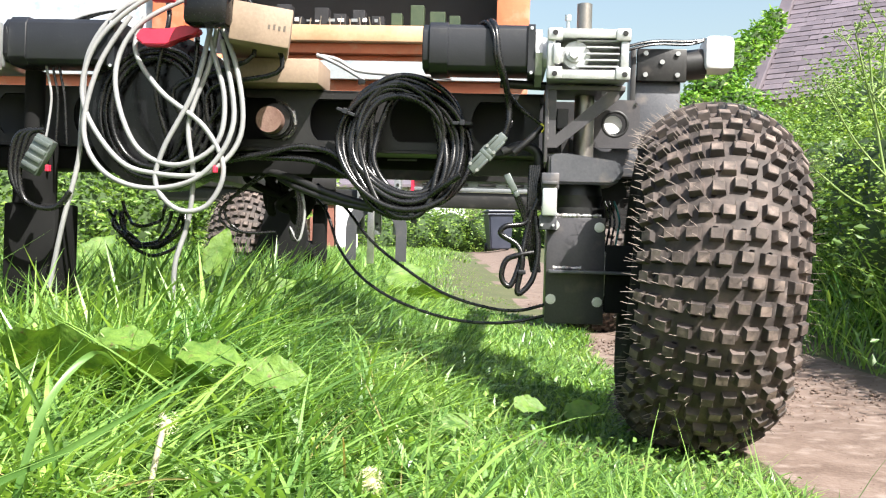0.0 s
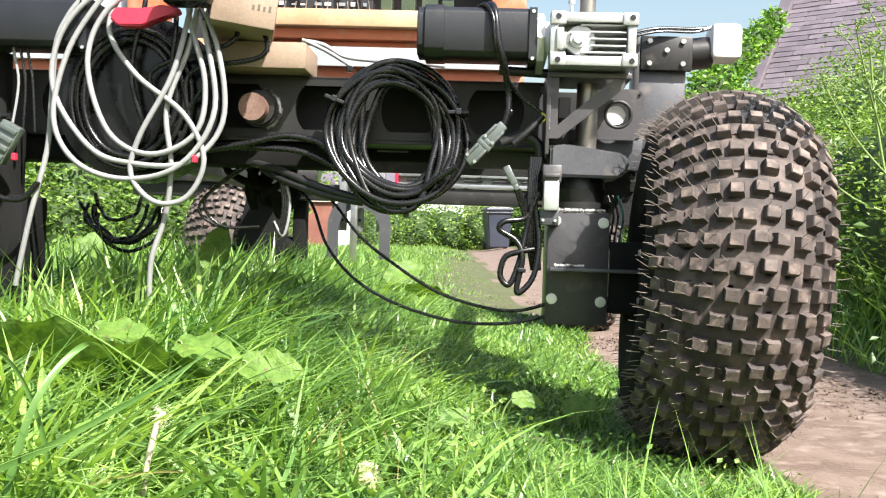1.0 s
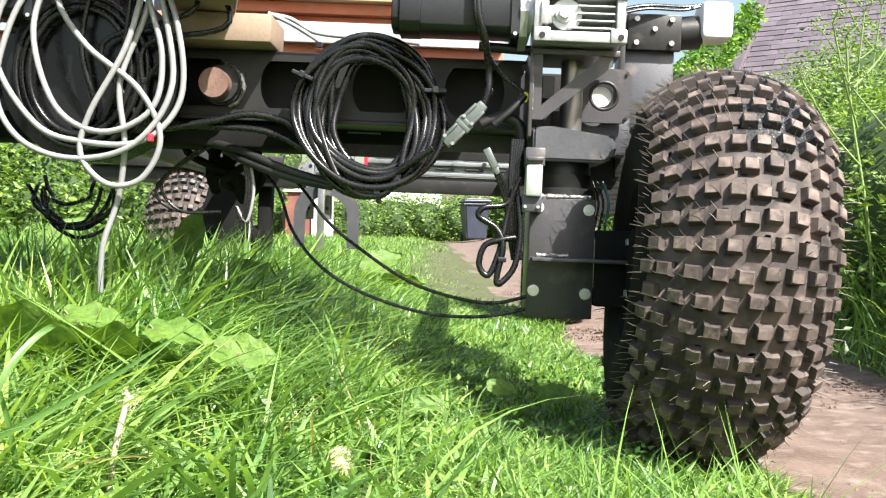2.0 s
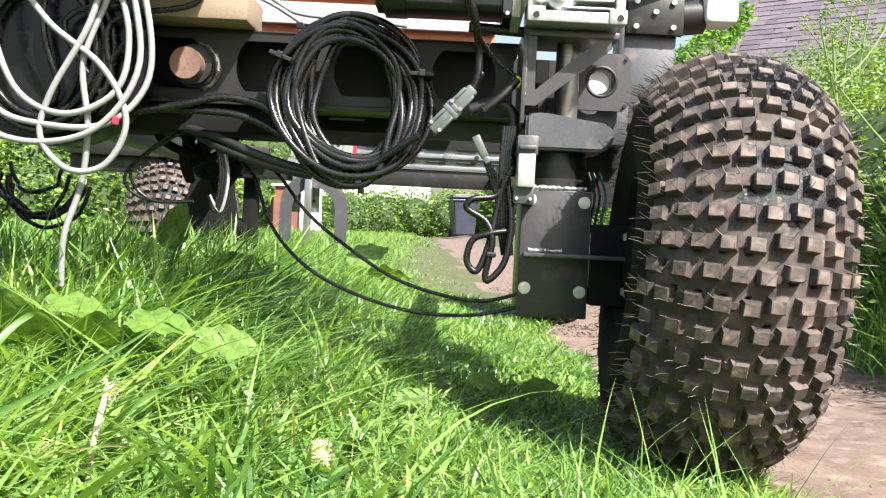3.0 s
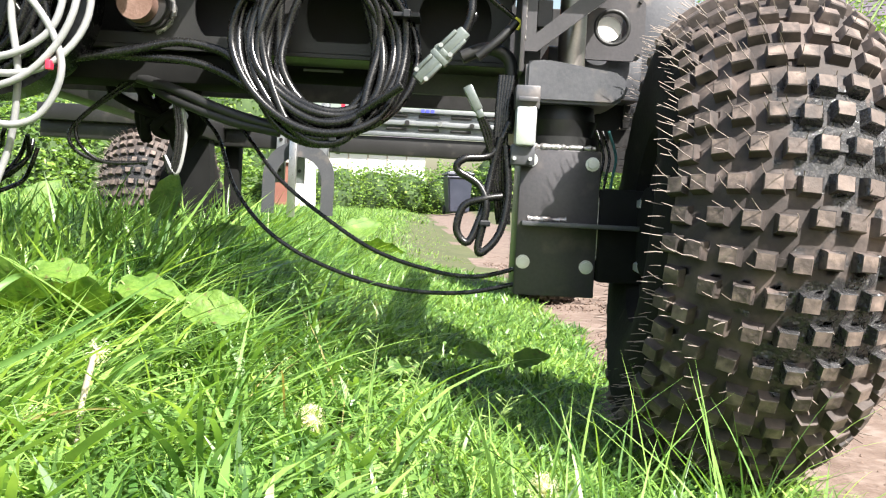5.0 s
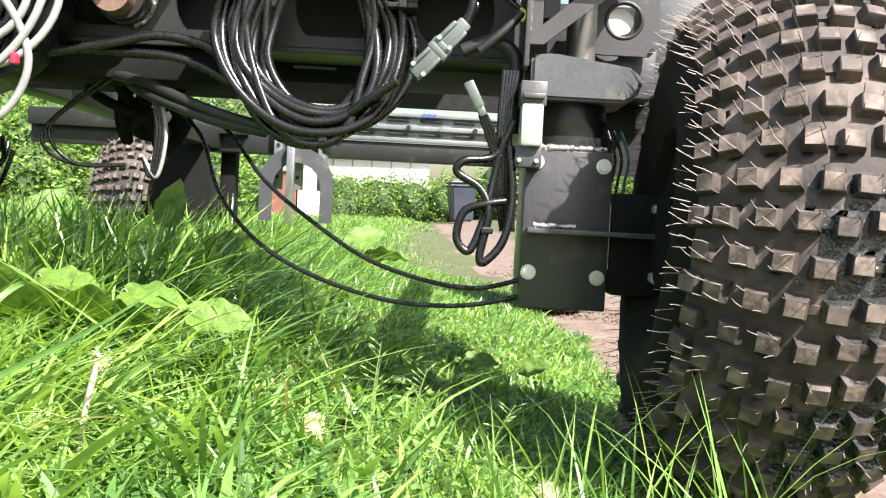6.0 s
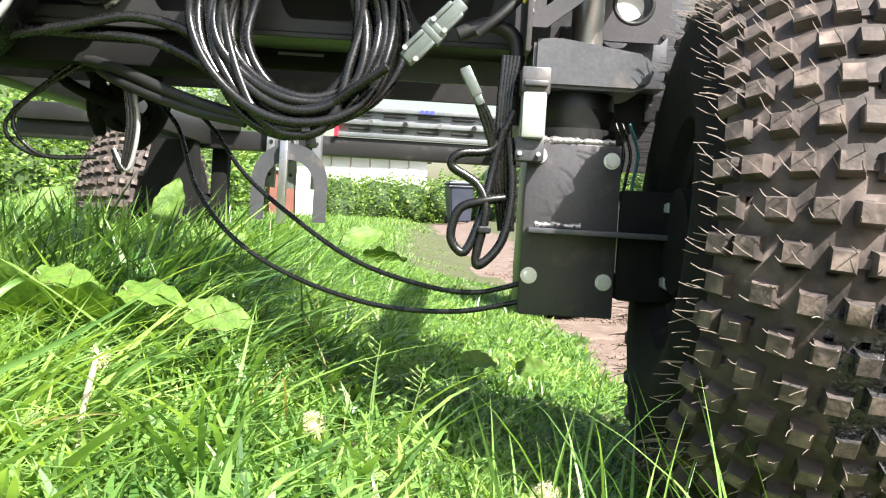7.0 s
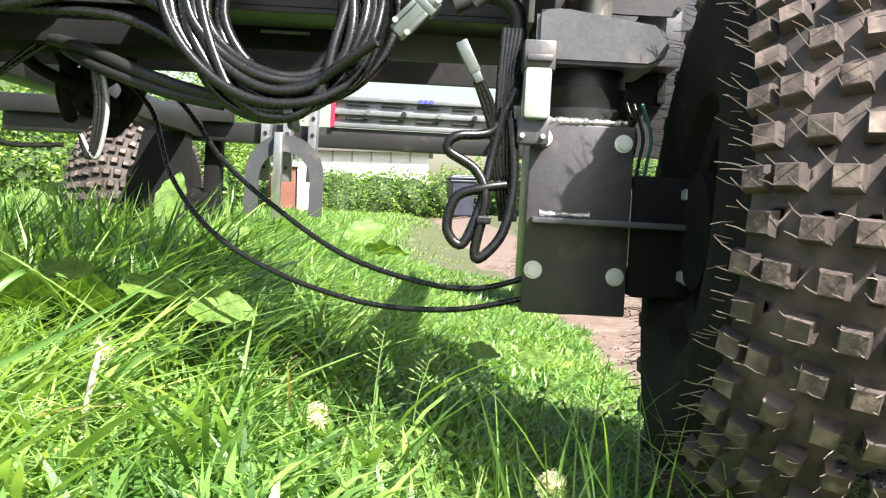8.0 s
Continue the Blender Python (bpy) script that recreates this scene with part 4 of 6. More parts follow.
    for u in (-0.262, -0.142):
        for w in (0.345, 0.416):
            bm = bm_new()
            rod(bm, (u + 0.003, 0.0352, w), (u + 0.003, 0.042, w), 0.0048, n=12)
            vpart("socket_screw", bm, BLACK_STEEL, gear)
    bm = bm_new()
    rod(bm, (-0.204, 0.13, 0.41), (-0.204, 0.13, 0.488), 0.0135, n=24)
    vpart("output_shaft", bm, DULL_SHAFT, gear, smooth=40)
    bm = bm_new()
    rod(bm, (-0.236, 0.075, 0.42), (-0.236, 0.075, 0.445), 0.003, n=10)
    rod(bm, (-0.236, 0.075, 0.445), (-0.236, 0.075, 0.455), 0.0055, n=12)
    vpart("cap_screw", bm, ZINC, gear, smooth=40)
    bm = bm_new()
    rod(bm, (-0.3, 0.105, 0.388), (-0.268, 0.105, 0.38), 0.036, 0.04, n=28)
    vpart("motor_adapter", bm, ALU, gear, smooth=40)


def octo(u0, u1, vc, wc, hv, hw, cut, bm):
    pts = [(vc - hv + cut, wc - hw), (vc + hv - cut, wc - hw), (vc + hv, wc - hw + cut), (vc + hv, wc + hw - cut),
           (vc + hv - cut, wc + hw), (vc - hv + cut, wc + hw), (vc - hv, wc + hw - cut), (vc - hv, wc - hw + cut)]
    slab(bm, pts, "x", u0, u1)


def make_motor(u0, u1, flip=1):
    """A square servo motor lying across the chassis, with a chamfered body, end bell and flange."""
    bm = bm_new()
    octo(u0 + 0.045, u1 - 0.012, 0.105, 0.394, 0.042, 0.0415, 0.009, bm)
    bmesh.ops.bevel(bm, geom=bm.edges[:], offset=0.0012, segments=1, affect="EDGES")
    m = vpart("motor", bm, MOTOR_BLACK, robot, "matt black square servo motor", 30)
    bm = bm_new()
    octo(u0 + 0.012, u0 + 0.046, 0.105, 0.395, 0.045, 0.0445, 0.014, bm)
    octo(u0, u0 + 0.0125, 0.105, 0.396, 0.04, 0.04, 0.014, bm)
    bmesh.ops.bevel(bm, geom=bm.edges[:], offset=0.0015, segments=1, affect="EDGES")
    vpart("end_bell", bm, MOTOR_BLACK, m, smooth=30)
    bm = bm_new()
    octo(u1 - 0.0125, u1, 0.105, 0.39, 0.046, 0.046, 0.006, bm)
    vpart("motor_flange", bm, MOTOR_BLACK, m, smooth=30)
    for w in (0.35, 0.428):
        bm = bm_new()
        rod(bm, (u1 - 0.006, 0.0575, w), (u1 - 0.006, 0.06, w), 0.003, n=8)
        vpart("screw", bm, ZINC, m)
    bm = bm_new()
    rod(bm, (u1 - 0.06, 0.12, 0.34), (u1 + 0.03, 0.12, 0.336), 0.008, n=12)
    vpart("cable_gland", bm, MOTOR_BLACK, m, smooth=40)
    return m


steering_unit()
make_motor(-0.492, -0.293)
make_motor(-1.262, -1.05)


def slotted_plate(bm, cells, w0, w1, v0, v1):
    """A plate from w0 to w1 pierced by a long round-ended slot in each cell (left, right, slot's left and right, half height)."""
    for (a, b, s0, s1, hh) in cells:
        wm = (w0 + w1) / 2 + 0.0
        ring = []
        for k in range(24):
            t = 2 * math.pi * k / 24
            rr = hh * 0.8
            x = (s1 - rr if math.cos(t) >= 0 else s0 + rr) + rr * math.cos(t)
            y = wm + max(-hh, min(hh, hh * 1.15 * math.sin(t)))
            ring.append((x, y))
        outer = []
        for (x, y) in ring:
            dx, dy = x - (s0 + s1) / 2, y - wm
            k = min(((b - a) / 2) / max(abs(dx), 1e-6), ((w1 - w0) / 2) / max(abs(dy), 1e-6))
            outer.append(((a + b) / 2 + dx * k, wm + dy * k))
        # snap the nearest points to the corners
        for cx, cy in ((a, w0), (b, w0), (a, w1), (b, w1)):
            i = min(range(24), key=lambda q: (outer[q][0] - cx) ** 2 + (outer[q][1] - cy) ** 2)
            outer[i] = (cx, cy)
        for va in (v0, v1):
            I = [bm.verts.new((x, va, y)) for x, y in ring]
            O = [bm.verts.new((x, va, y)) for x, y in outer]
            for k in range(24):
                j = (k + 1) % 24
                bm.faces.new((I[k], I[j], O[j], O[k]))
            if va == v0:
                F = I
        for k in range(24):
            j = (k + 1) % 24
            bm.faces.new((F[k], F[j], I[j], I[k]))


def make_frame():
    bm = bm_new()
    cells = []
    for k in range(7):
        s0 = -0.407 - 0.156 * k
        cells.append((s0 - 0.027, s0 + 0.129, s0, s0 + 0.102, 0.04))
    slotted_plate(bm, cells, 0.223, 0.333, 0.2, 0.206)
    box(bm, (-1.5, 0.2, 0.328), (-0.268, 0.29, 0.3345), 0.001)
    box(bm, (-1.5, 0.2, 0.216), (-0.268, 0.29, 0.2225), 0.001)
    beam = vpart("front_beam", bm, BLACK_STEEL, robot, "black painted steel beam with round-ended slots")
    # backing sheet coloured near-black so the slots look filled with shade
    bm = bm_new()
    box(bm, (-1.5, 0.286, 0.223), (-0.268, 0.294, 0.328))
    vpart("shaded_beam_back", bm, DARK_BOX, beam)
    bm = bm_new()
    box(bm, (-1.5, 0.212, 0.172), (-0.63, 0.3, 0.2145), 0.004)
    vpart("lower_beam", bm, MATT_BLACK, robot, "black lower cross beam", 30)
    bm = bm_new()
    rod(bm, (-1.5, 0.33, 0.214), (-0.2, 0.33, 0.214), 0.019, n=20)
    vpart("axle_tube", bm, MATT_BLACK, robot, "black axle tube", 40)
    bm = bm_new()
    box(bm, (-1.5, 0.52, 0.188), (0.0, 0.526, 0.37), 0.001)
    vpart("bulkhead", bm, BLACK_STEEL, robot, "black sheet steel bulkhead behind the beam")
    bm = bm_new()
    box(bm, (-0.43, 0.292, 0.185), (-0.275, 0.298, 0.24), 0.001)
    vpart("skirt_plate", bm, GREY_STEEL, robot, "grey steel skirt plate under the beam")
    bm = bm_new()
    box(bm, (-0.58, 0.3105, 0.212), (-0.52, 0.3115, 0.2155))
    vpart("printed_legend", bm, LEGEND, robot, "faint printed legend bar")
    for u in (-0.19, -1.12):
        bm = bm_new()
        box(bm, (u - 0.03, 0.25, 0.2), (u + 0.03, 2.1, 0.26), 0.004)
        vpart("side_member", bm, BLACK_STEEL, robot, smooth=30)
    bm = bm_new()
    box(bm, (-0.175, 0.24, 0.185), (-0.085, 0.33, 0.262), 0.004)
    vpart("square_tube", bm, GREY_STEEL, robot, "grey steel square tube", 30)
    bm = bm_new()
    slab(bm, [(-0.19, 0.185), (-0.19, 0.12), (-0.12, 0.085), (-0.07, 0.085), (-0.07, 0.185)], "y", 0.3, 0.308)
    vpart("web_plate", bm, BLACK_STEEL, robot, "black web plate behind the king pin")
    # square bearing plate with a round hole
    bm = bm_new()
    n = 28
    for va in (0.215, 0.223):
        inner = [bm.verts.new((-0.135 + 0.024 * math.cos(q * 2 * math.pi / n), va, 0.283 + 0.024 * math.sin(q * 2 * math.pi / n))) for q in range(n)]
        outer = []
        for q in range(n):
            c, s = math.cos(q * 2 * math.pi / n), math.sin(q * 2 * math.pi / n)
            k = 0.046 / max(abs(c), abs(s))
            k = min(k, 0.058)
            outer.append(bm.verts.new((-0.135 + k * c, va, 0.283 + k * s)))
        for q in range(n):
            bm.faces.new((inner[q], inner[(q + 1) % n], outer[(q + 1) % n], outer[q]))
        if va < 0.22:
            keep_i, keep_o = inner, outer
    for q in range(n):
        j = (q + 1) % n
        bm.faces.new((keep_i[q], keep_i[j], inner[j], inner[q]))
        bm.faces.new((keep_o[q], keep_o[j], outer[j], outer[q]))
    plate = vpart("bearing_plate", bm, PLATE_STEEL, robot, "square plate with a round hole")
    bm = bm_new()
    rod(bm, (-0.138, 0.29, 0.283), (-0.138, 0.226, 0.283), 0.0175, n=24)
    vpart("bearing_end", bm, WHITE_PLASTIC, plate, smooth=40)
    bm = bm_new()
    hose(bm, [(-0.135 + 0.0235 * math.cos(q), 0.217, 0.283 + 0.0235 * math.sin(q)) for q in np.linspace(0, 2 * math.pi, 17)[:-1]], 0.0035, 8, 3, True)
    vpart("bearing_seal", bm, RUBBER, plate, "black bearing seal ring", 60)
    for du in (-0.038, 0.038):
        for dw in (-0.038, 0.038):
            bm = bm_new()
            rod(bm, (-0.135 + du, 0.211, 0.283 + dw), (-0.135 + du, 0.216, 0.283 + dw), 0.003, n=8)
            vpart("screw", bm, BLACK_STEEL, plate)
    # upright behind the wheel, with its plate, roller and white housing
    bm = bm_new()
    box(bm, (-0.092, 0.3, 0.15), (0.0, 0.36, 0.39), 0.004)
    up = vpart("upright", bm, GREY_STEEL, robot, "grey steel upright", 30)
    bm = bm_new()
    box(bm, (-0.088, 0.285, 0.378), (0.008, 0.3, 0.442), 0.002)
    box(bm, (-0.1, 0.285, 0.15), (-0.09, 0.34, 0.44), 0.001)
    vpart("upright_plate", bm, BLACK_STEEL, up, smooth=30)
    for u, w in ((-0.072, 0.432), (-0.04, 0.415), (-0.01, 0.432), (-0.072, 0.39), (-0.01, 0.39)):
        bm = bm_new()
        rod(bm, (u, 0.28, w), (u, 0.286, w), 0.0048, n=12)
        vpart("socket_screw", bm, BRIGHT_STEEL, up)
    bm = bm_new()
    rod(bm, (0.005, 0.32, 0.415), (0.045, 0.32, 0.42), 0.03, n=24)
    box(bm, (0.03, 0.3, 0.395), (0.05, 0.33, 0.445), 0.003)
    vpart("roller", bm, BLACK_STEEL, up, smooth=40)
    bm = bm_new()
    box(bm, (0.042, 0.28, 0.402), (0.1, 0.35, 0.47), 0.012)
    vpart("white_housing", bm, WHITE_PLASTIC, up, "white plastic housing", 40)
    bm = bm_new()
    for k in range(2):
        hose(bm, [(-0.12, 0.26, 0.43 + 0.008 * k), (-0.06, 0.27, 0.447 + 0.006 * k), (0.01, 0.29, 0.452 + 0.006 * k), (0.05, 0.3, 0.465)], 0.003, 6)
    vpart("sensor_cable", bm, CABLE_BLACK, up, smooth=60)
    # rusty pipe stub with a clamp
    bm = bm_new()
    rod(bm, (-0.785, 0.22, 0.27), (-0.785, 0.145, 0.27), 0.0245, n=28)
    pipe = vpart("pipe_stub", bm, RUST, robot, "rusty brown round bar end", 40)
    bm = bm_new()
    rod(bm, (-0.782, 0.205, 0.272), (-0.782, 0.185, 0.272), 0.034, n=28)
    rod(bm, (-0.782, 0.182, 0.272), (-0.782, 0.172, 0.272), 0.031, n=28)
    vpart("collar", bm, BLACK_STEEL, pipe, smooth=40)
    ring = bm_new()
    hose(ring, [(-0.782 + 0.036 * math.cos(q), 0.197, 0.272 + 0.036 * math.sin(q)) for q in np.linspace(-1.2, 1.5, 14)], 0.0042, 6, 3)
    for v in ring.verts:
        v.co += Vector((1, 1, 1)) * 0.002 * noise.noise(v.co * 180)
    vpart("weld_bead", ring, WELD, pipe, smooth=60)
    # black drum hung on the front
    bm = bm_new()
    rod(bm, (-0.98, 0.1, 0.275), (-0.98, 0.198, 0.275), 0.145, n=48)
    bmesh.ops.bevel(bm, geom=[e for e in bm.edges if len(e.link_faces) == 2 and e.calc_face_angle(0) > 1.2], offset=0.02, segments=4, affect="EDGES")
    drum = vpart("drum", bm, DRUM_BLACK, robot, "glossy black drum", 40)
    for k in range(3):
        bm = bm_new()
        hose(bm, [(-0.98 + (0.105 - 0.012 * k) * math.cos(q), 0.09 - 0.004 * k, 0.27 + (0.12 - 0.01 * k) * math.sin(q)) for q in np.linspace(0, 2 * math.pi, 13)[:-1]], 0.005, 7, 4, True)
        vpart("inner_coil", bm, CABLE_BLACK, drum, smooth=60)


make_frame()


def make_rear():
    bm = bm_new()
    for w0, w1 in ((0.332, 0.345), (0.29, 0.305), (0.252, 0.265)):
        box(bm, (-0.7, 2.04, w0), (0.18, 2.052, w1), 0.0015)
    box(bm, (-0.7, 2.055, 0.252), (0.18, 2.062, 0.345), 0.001)
    rail = vpart("rear_rail", bm, DULL_ZINC, robot, "grey galvanised slotted rail", 30)
    for k in range(8):
        bm = bm_new()
        rod(bm, (-0.6 + k * 0.106, 2.03, 0.2975), (-0.6 + k * 0.106, 2.041, 0.2975), 0.008, n=14)
        vpart("rail_bolt", bm, BLACK_STEEL if k % 2 else BRIGHT_STEEL, rail)
    # solid black blocks painted in for the shadow in the rail's slots
    for k in range(8):
        for w in (0.278, 0.322):
            bm = bm_new()
            box(bm, (-0.67 + k * 0.106, 2.046, w - 0.005), (-0.6 + k * 0.106, 2.0545, w + 0.005), 0.004)
            vpart("slot_shadow", bm, BLACK_STEEL, rail)
    bm = bm_new()
    box(bm, (-0.712, 2.036, 0.25), (-0.7, 2.06, 0.348), 0.001)
    vpart("red_tape", bm, RED, rail, "red tape round the rail end")
    bm = bm_new()
    for k in range(3):
        box(bm, (-0.45 + 0.016 * k, 2.036, 0.333), (-0.439 + 0.016 * k, 2.039, 0.344))
    vpart("blue_mark", bm, BLUE_INK, rail, "blue printed mark")
    bm = bm_new()
    box(bm, (-1.7, 2.05, 0.19), (0.15, 2.1, 0.25), 0.006)
    vpart("rear_tube", bm, BLACK_STEEL, robot, "black rear cross tube", 30)
    bm = bm_new()
    box(bm, (-1.7, 2.02, 0.245), (-1.0, 2.05, 0.3), 0.004)
    vpart("rear_side_rail", bm, BLACK_STEEL, robot, smooth=30)
    for u in (-0.76, -0.835, -0.9):
        bm = bm_new()
        box(bm, (u - 0.014, 2.02, 0.08), (u + 0.014, 2.025, 0.36), 0.001)
        box(bm, (u + 0.01, 2.02, 0.08), (u + 0.014, 2.05, 0.36), 0.001)
        a = vpart("perforated_angle", bm, DULL_ZINC, robot, "perforated steel angle upright", 30)
        # solid black discs on the face, in place of the shade in its perforations
        for k in range(5):
            bm = bm_new()
            rod(bm, (u, 2.017, 0.12 + 0.05 * k), (u, 2.0205, 0.12 + 0.05 * k), 0.006, n=10)
            vpart("hole", bm, BLACK_STEEL, a)
    # arched fork
    bm = bm_new()
    outer = [(-0.832 + 0.115 * math.cos(q), 0.1 + 0.115 * math.sin(q)) for q in np.linspace(0, math.pi, 15)]
    inner = [(-0.832 + 0.075 * math.cos(q), 0.085 + 0.08 * math.sin(q)) for q in np.linspace(math.pi, 0, 15)]
    slab(bm, [(-0.717, -0.02)] + outer + [(-0.947, -0.02), (-0.907, -0.02)] + inner + [(-0.757, -0.02)], "y", 1.98, 1.99)
    fork = vpart("arched_fork", bm, GREY_STEEL, robot, "grey arched steel fork plate")
    bm = bm_new()
    box(bm, (-0.862, 1.955, -0.03), (-0.838, 1.98, 0.22), 0.002)
    vpart("fork_post", bm, BRIGHT_STEEL, fork, smooth=30)
    # dark wheel leg beside the rear wheel
    bm = bm_new()
    slab(bm, [(-1.22, 0.2), (-1.1, 0.2), (-1.09, 0.05), (-1.12, -0.2), (-1.26, -0.2), (-1.275, -0.02), (-1.25, 0.06)], "y", 1.88, 1.95)
    box(bm, (-1.1, 2.1, -0.14), (-1.05, 2.16, 0.24), 0.008)
    rod(bm, (-1.2, 2.18, 0.0), (-1.07, 2.13, 0.0), 0.05, n=20)
    vpart("rear_leg", bm, MATT_BLACK, robot, smooth=30)
    rh = random.Random(6)
    for k in range(6):
        r, cu, cw = rh.uniform(0.055, 0.085), -1.13 + rh.uniform(-0.02, 0.02), 0.12 + rh.uniform(-0.02, 0.02)
        bm = bm_new()
        hose(bm, [(cu + r * math.cos(q) * rh.uniform(0.92, 1.08), 0.45 + rh.uniform(-0.02, 0.02), cw + 1.25 * r * math.sin(q)) for q in np.linspace(-0.2, -math.pi + 0.2, 9)], 0.004, 7)
        vpart("hanging_cable", bm, CABLE_BLACK, robot, smooth=60)
    # front left leg, behind the long grass
    bm = bm_new()
    box(bm, (-1.28, 0.12, -0.09), (-1.18, 0.22, 0.1), 0.004)
    rod(bm, (-1.235, 0.15, 0.1), (-1.235, 0.15, 0.22), 0.04, n=20)
    vpart("hub_carrier", bm, MATT_BLACK, robot, smooth=30)
    bm = bm_new()
    rod(bm, (-1.235, 0.14, 0.2), (-1.235, 0.14, 0.35), 0.0185, n=20)
    vpart("steering_shaft", bm, MATT_BLACK, robot, smooth=40)
    bm = bm_new()
    box(bm, (-1.39, 0.05, 0.345), (-1.262, 0.17, 0.415), 0.006)
    box(bm, (-1.283, 0.04, 0.337), (-1.258, 0.06, 0.424), 0.002)
    box(bm, (-1.39, 0.04, 0.337), (-1.262, 0.06, 0.352), 0.002)
    vpart("gearbox", bm, ALU, robot, "cast aluminium worm gearbox", 30)


make_rear()


def make_body():
    """The open-fronted control box on top: orange boards, a pine shelf edge and a metal strip."""
    bm = bm_new()
    box(bm, (-1.5, 0.42, 0.336), (-0.3, 0.46, 0.445), 0.002)
    body = vpart("control_box", bm, ORANGE, robot, "orange painted plywood control box", 30)
    bm = bm_new()
    box(bm, (-1.5, 0.405, 0.392), (-0.3, 0.4195, 0.432), 0.001)
    vpart("metal_strip", bm, GALVANISED, body, "pale galvanised metal strip")
    bm = bm_new()
    box(bm, (-0.86, 0.38, 0.468), (-0.412, 0.65, 0.502), 0.002)
    vpart("pine_shelf", bm, PINE, body, "raw pine shelf edge", 30)
    bm = bm_new()
    box(bm, (-0.86, 0.4, 0.446), (-0.41, 0.44, 0.4675), 0.002)
    vpart("orange_lip", bm, ORANGE, body)
    bm = bm_new()
    box(bm, (-0.37, 0.42, 0.45), (-0.3, 0.5, 0.8), 0.003)
    vpart("corner_post", bm, ORANGE, body, smooth=30)
    bm = bm_new()
    box(bm, (-1.12, 0.42, 0.45), (-1.05, 0.5, 0.8), 0.003)
    vpart("corner_post", bm, ORANGE, body, smooth=30)
    # back, side and top panels; the box's inner shade is in their colour
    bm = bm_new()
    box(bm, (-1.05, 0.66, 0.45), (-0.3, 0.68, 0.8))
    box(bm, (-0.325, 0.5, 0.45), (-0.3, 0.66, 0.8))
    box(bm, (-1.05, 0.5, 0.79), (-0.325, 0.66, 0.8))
    vpart("back_panel", bm, DARK_BOX, body, "inner panels of the box, coloured near-black for the shade inside")
    bm = bm_new()
    box(bm, (-1.62, 0.45, 0.45), (-1.12, 0.47, 0.62), 0.002)
    vpart("side_board", bm, BOARD_BLUE, body, "pale blue-white laminate board")
    bm = bm_new()
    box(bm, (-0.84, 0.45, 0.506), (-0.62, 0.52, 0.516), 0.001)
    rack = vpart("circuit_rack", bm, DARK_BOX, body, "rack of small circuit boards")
    rr = random.Random(2)
    for k in range(10):
        bm = bm_new()
        u = -0.85 + 0.042 * k
        box(bm, (u, 0.44, 0.516), (u + rr.uniform(0.015, 0.034), 0.47, 0.53 + rr.uniform(0.0, 0.03)), 0.001)
        vpart("module", bm, CIRCUIT if k > 5 else DARK_BOX, rack)
    for k in range(9):
        bm = bm_new()
        u = -0.83 + 0.024 * k + rr.uniform(-0.005, 0.005)
        box(bm, (u, 0.4345, 0.521), (u + rr.uniform(0.006, 0.014), 0.4365, 0.523 + rr.uniform(0.0, 0.006)))
        vpart("terminal", bm, WHITE_PLASTIC if k % 2 else BRIGHT_STEEL, rack)
    bm = bm_new()
    for k in range(11):
        u = -0.84 + 0.022 * k
        rod(bm, (u, 0.435, 0.514), (u + rr.uniform(-0.004, 0.004), 0.43, 0.524 + rr.uniform(0, 0.008)), 0.0012, n=6)
    vpart("pin_row", bm, BRIGHT_STEEL, rack)
    bm = bm_new()
    hose(bm, [(-0.74, 0.35, 0.43), (-0.7, 0.36, 0.425), (-0.66, 0.37, 0.405), (-0.6, 0.38, 0.4), (-0.52, 0.385, 0.398), (-0.46, 0.39, 0.394)], 0.0045, 7)
    hose(bm, [(-0.74, 0.35, 0.432), (-0.69, 0.35, 0.41), (-0.645, 0.36, 0.385)], 0.004, 7)
    vpart("white_lead", bm, CABLE_WHITE, body, smooth=60)
    bm = bm_new()
    box(bm, (-0.652, 0.352, 0.372), (-0.638, 0.366, 0.384), 0.002)
    vpart("lead_plug", bm, CABLE_BLACK, body)


make_body()


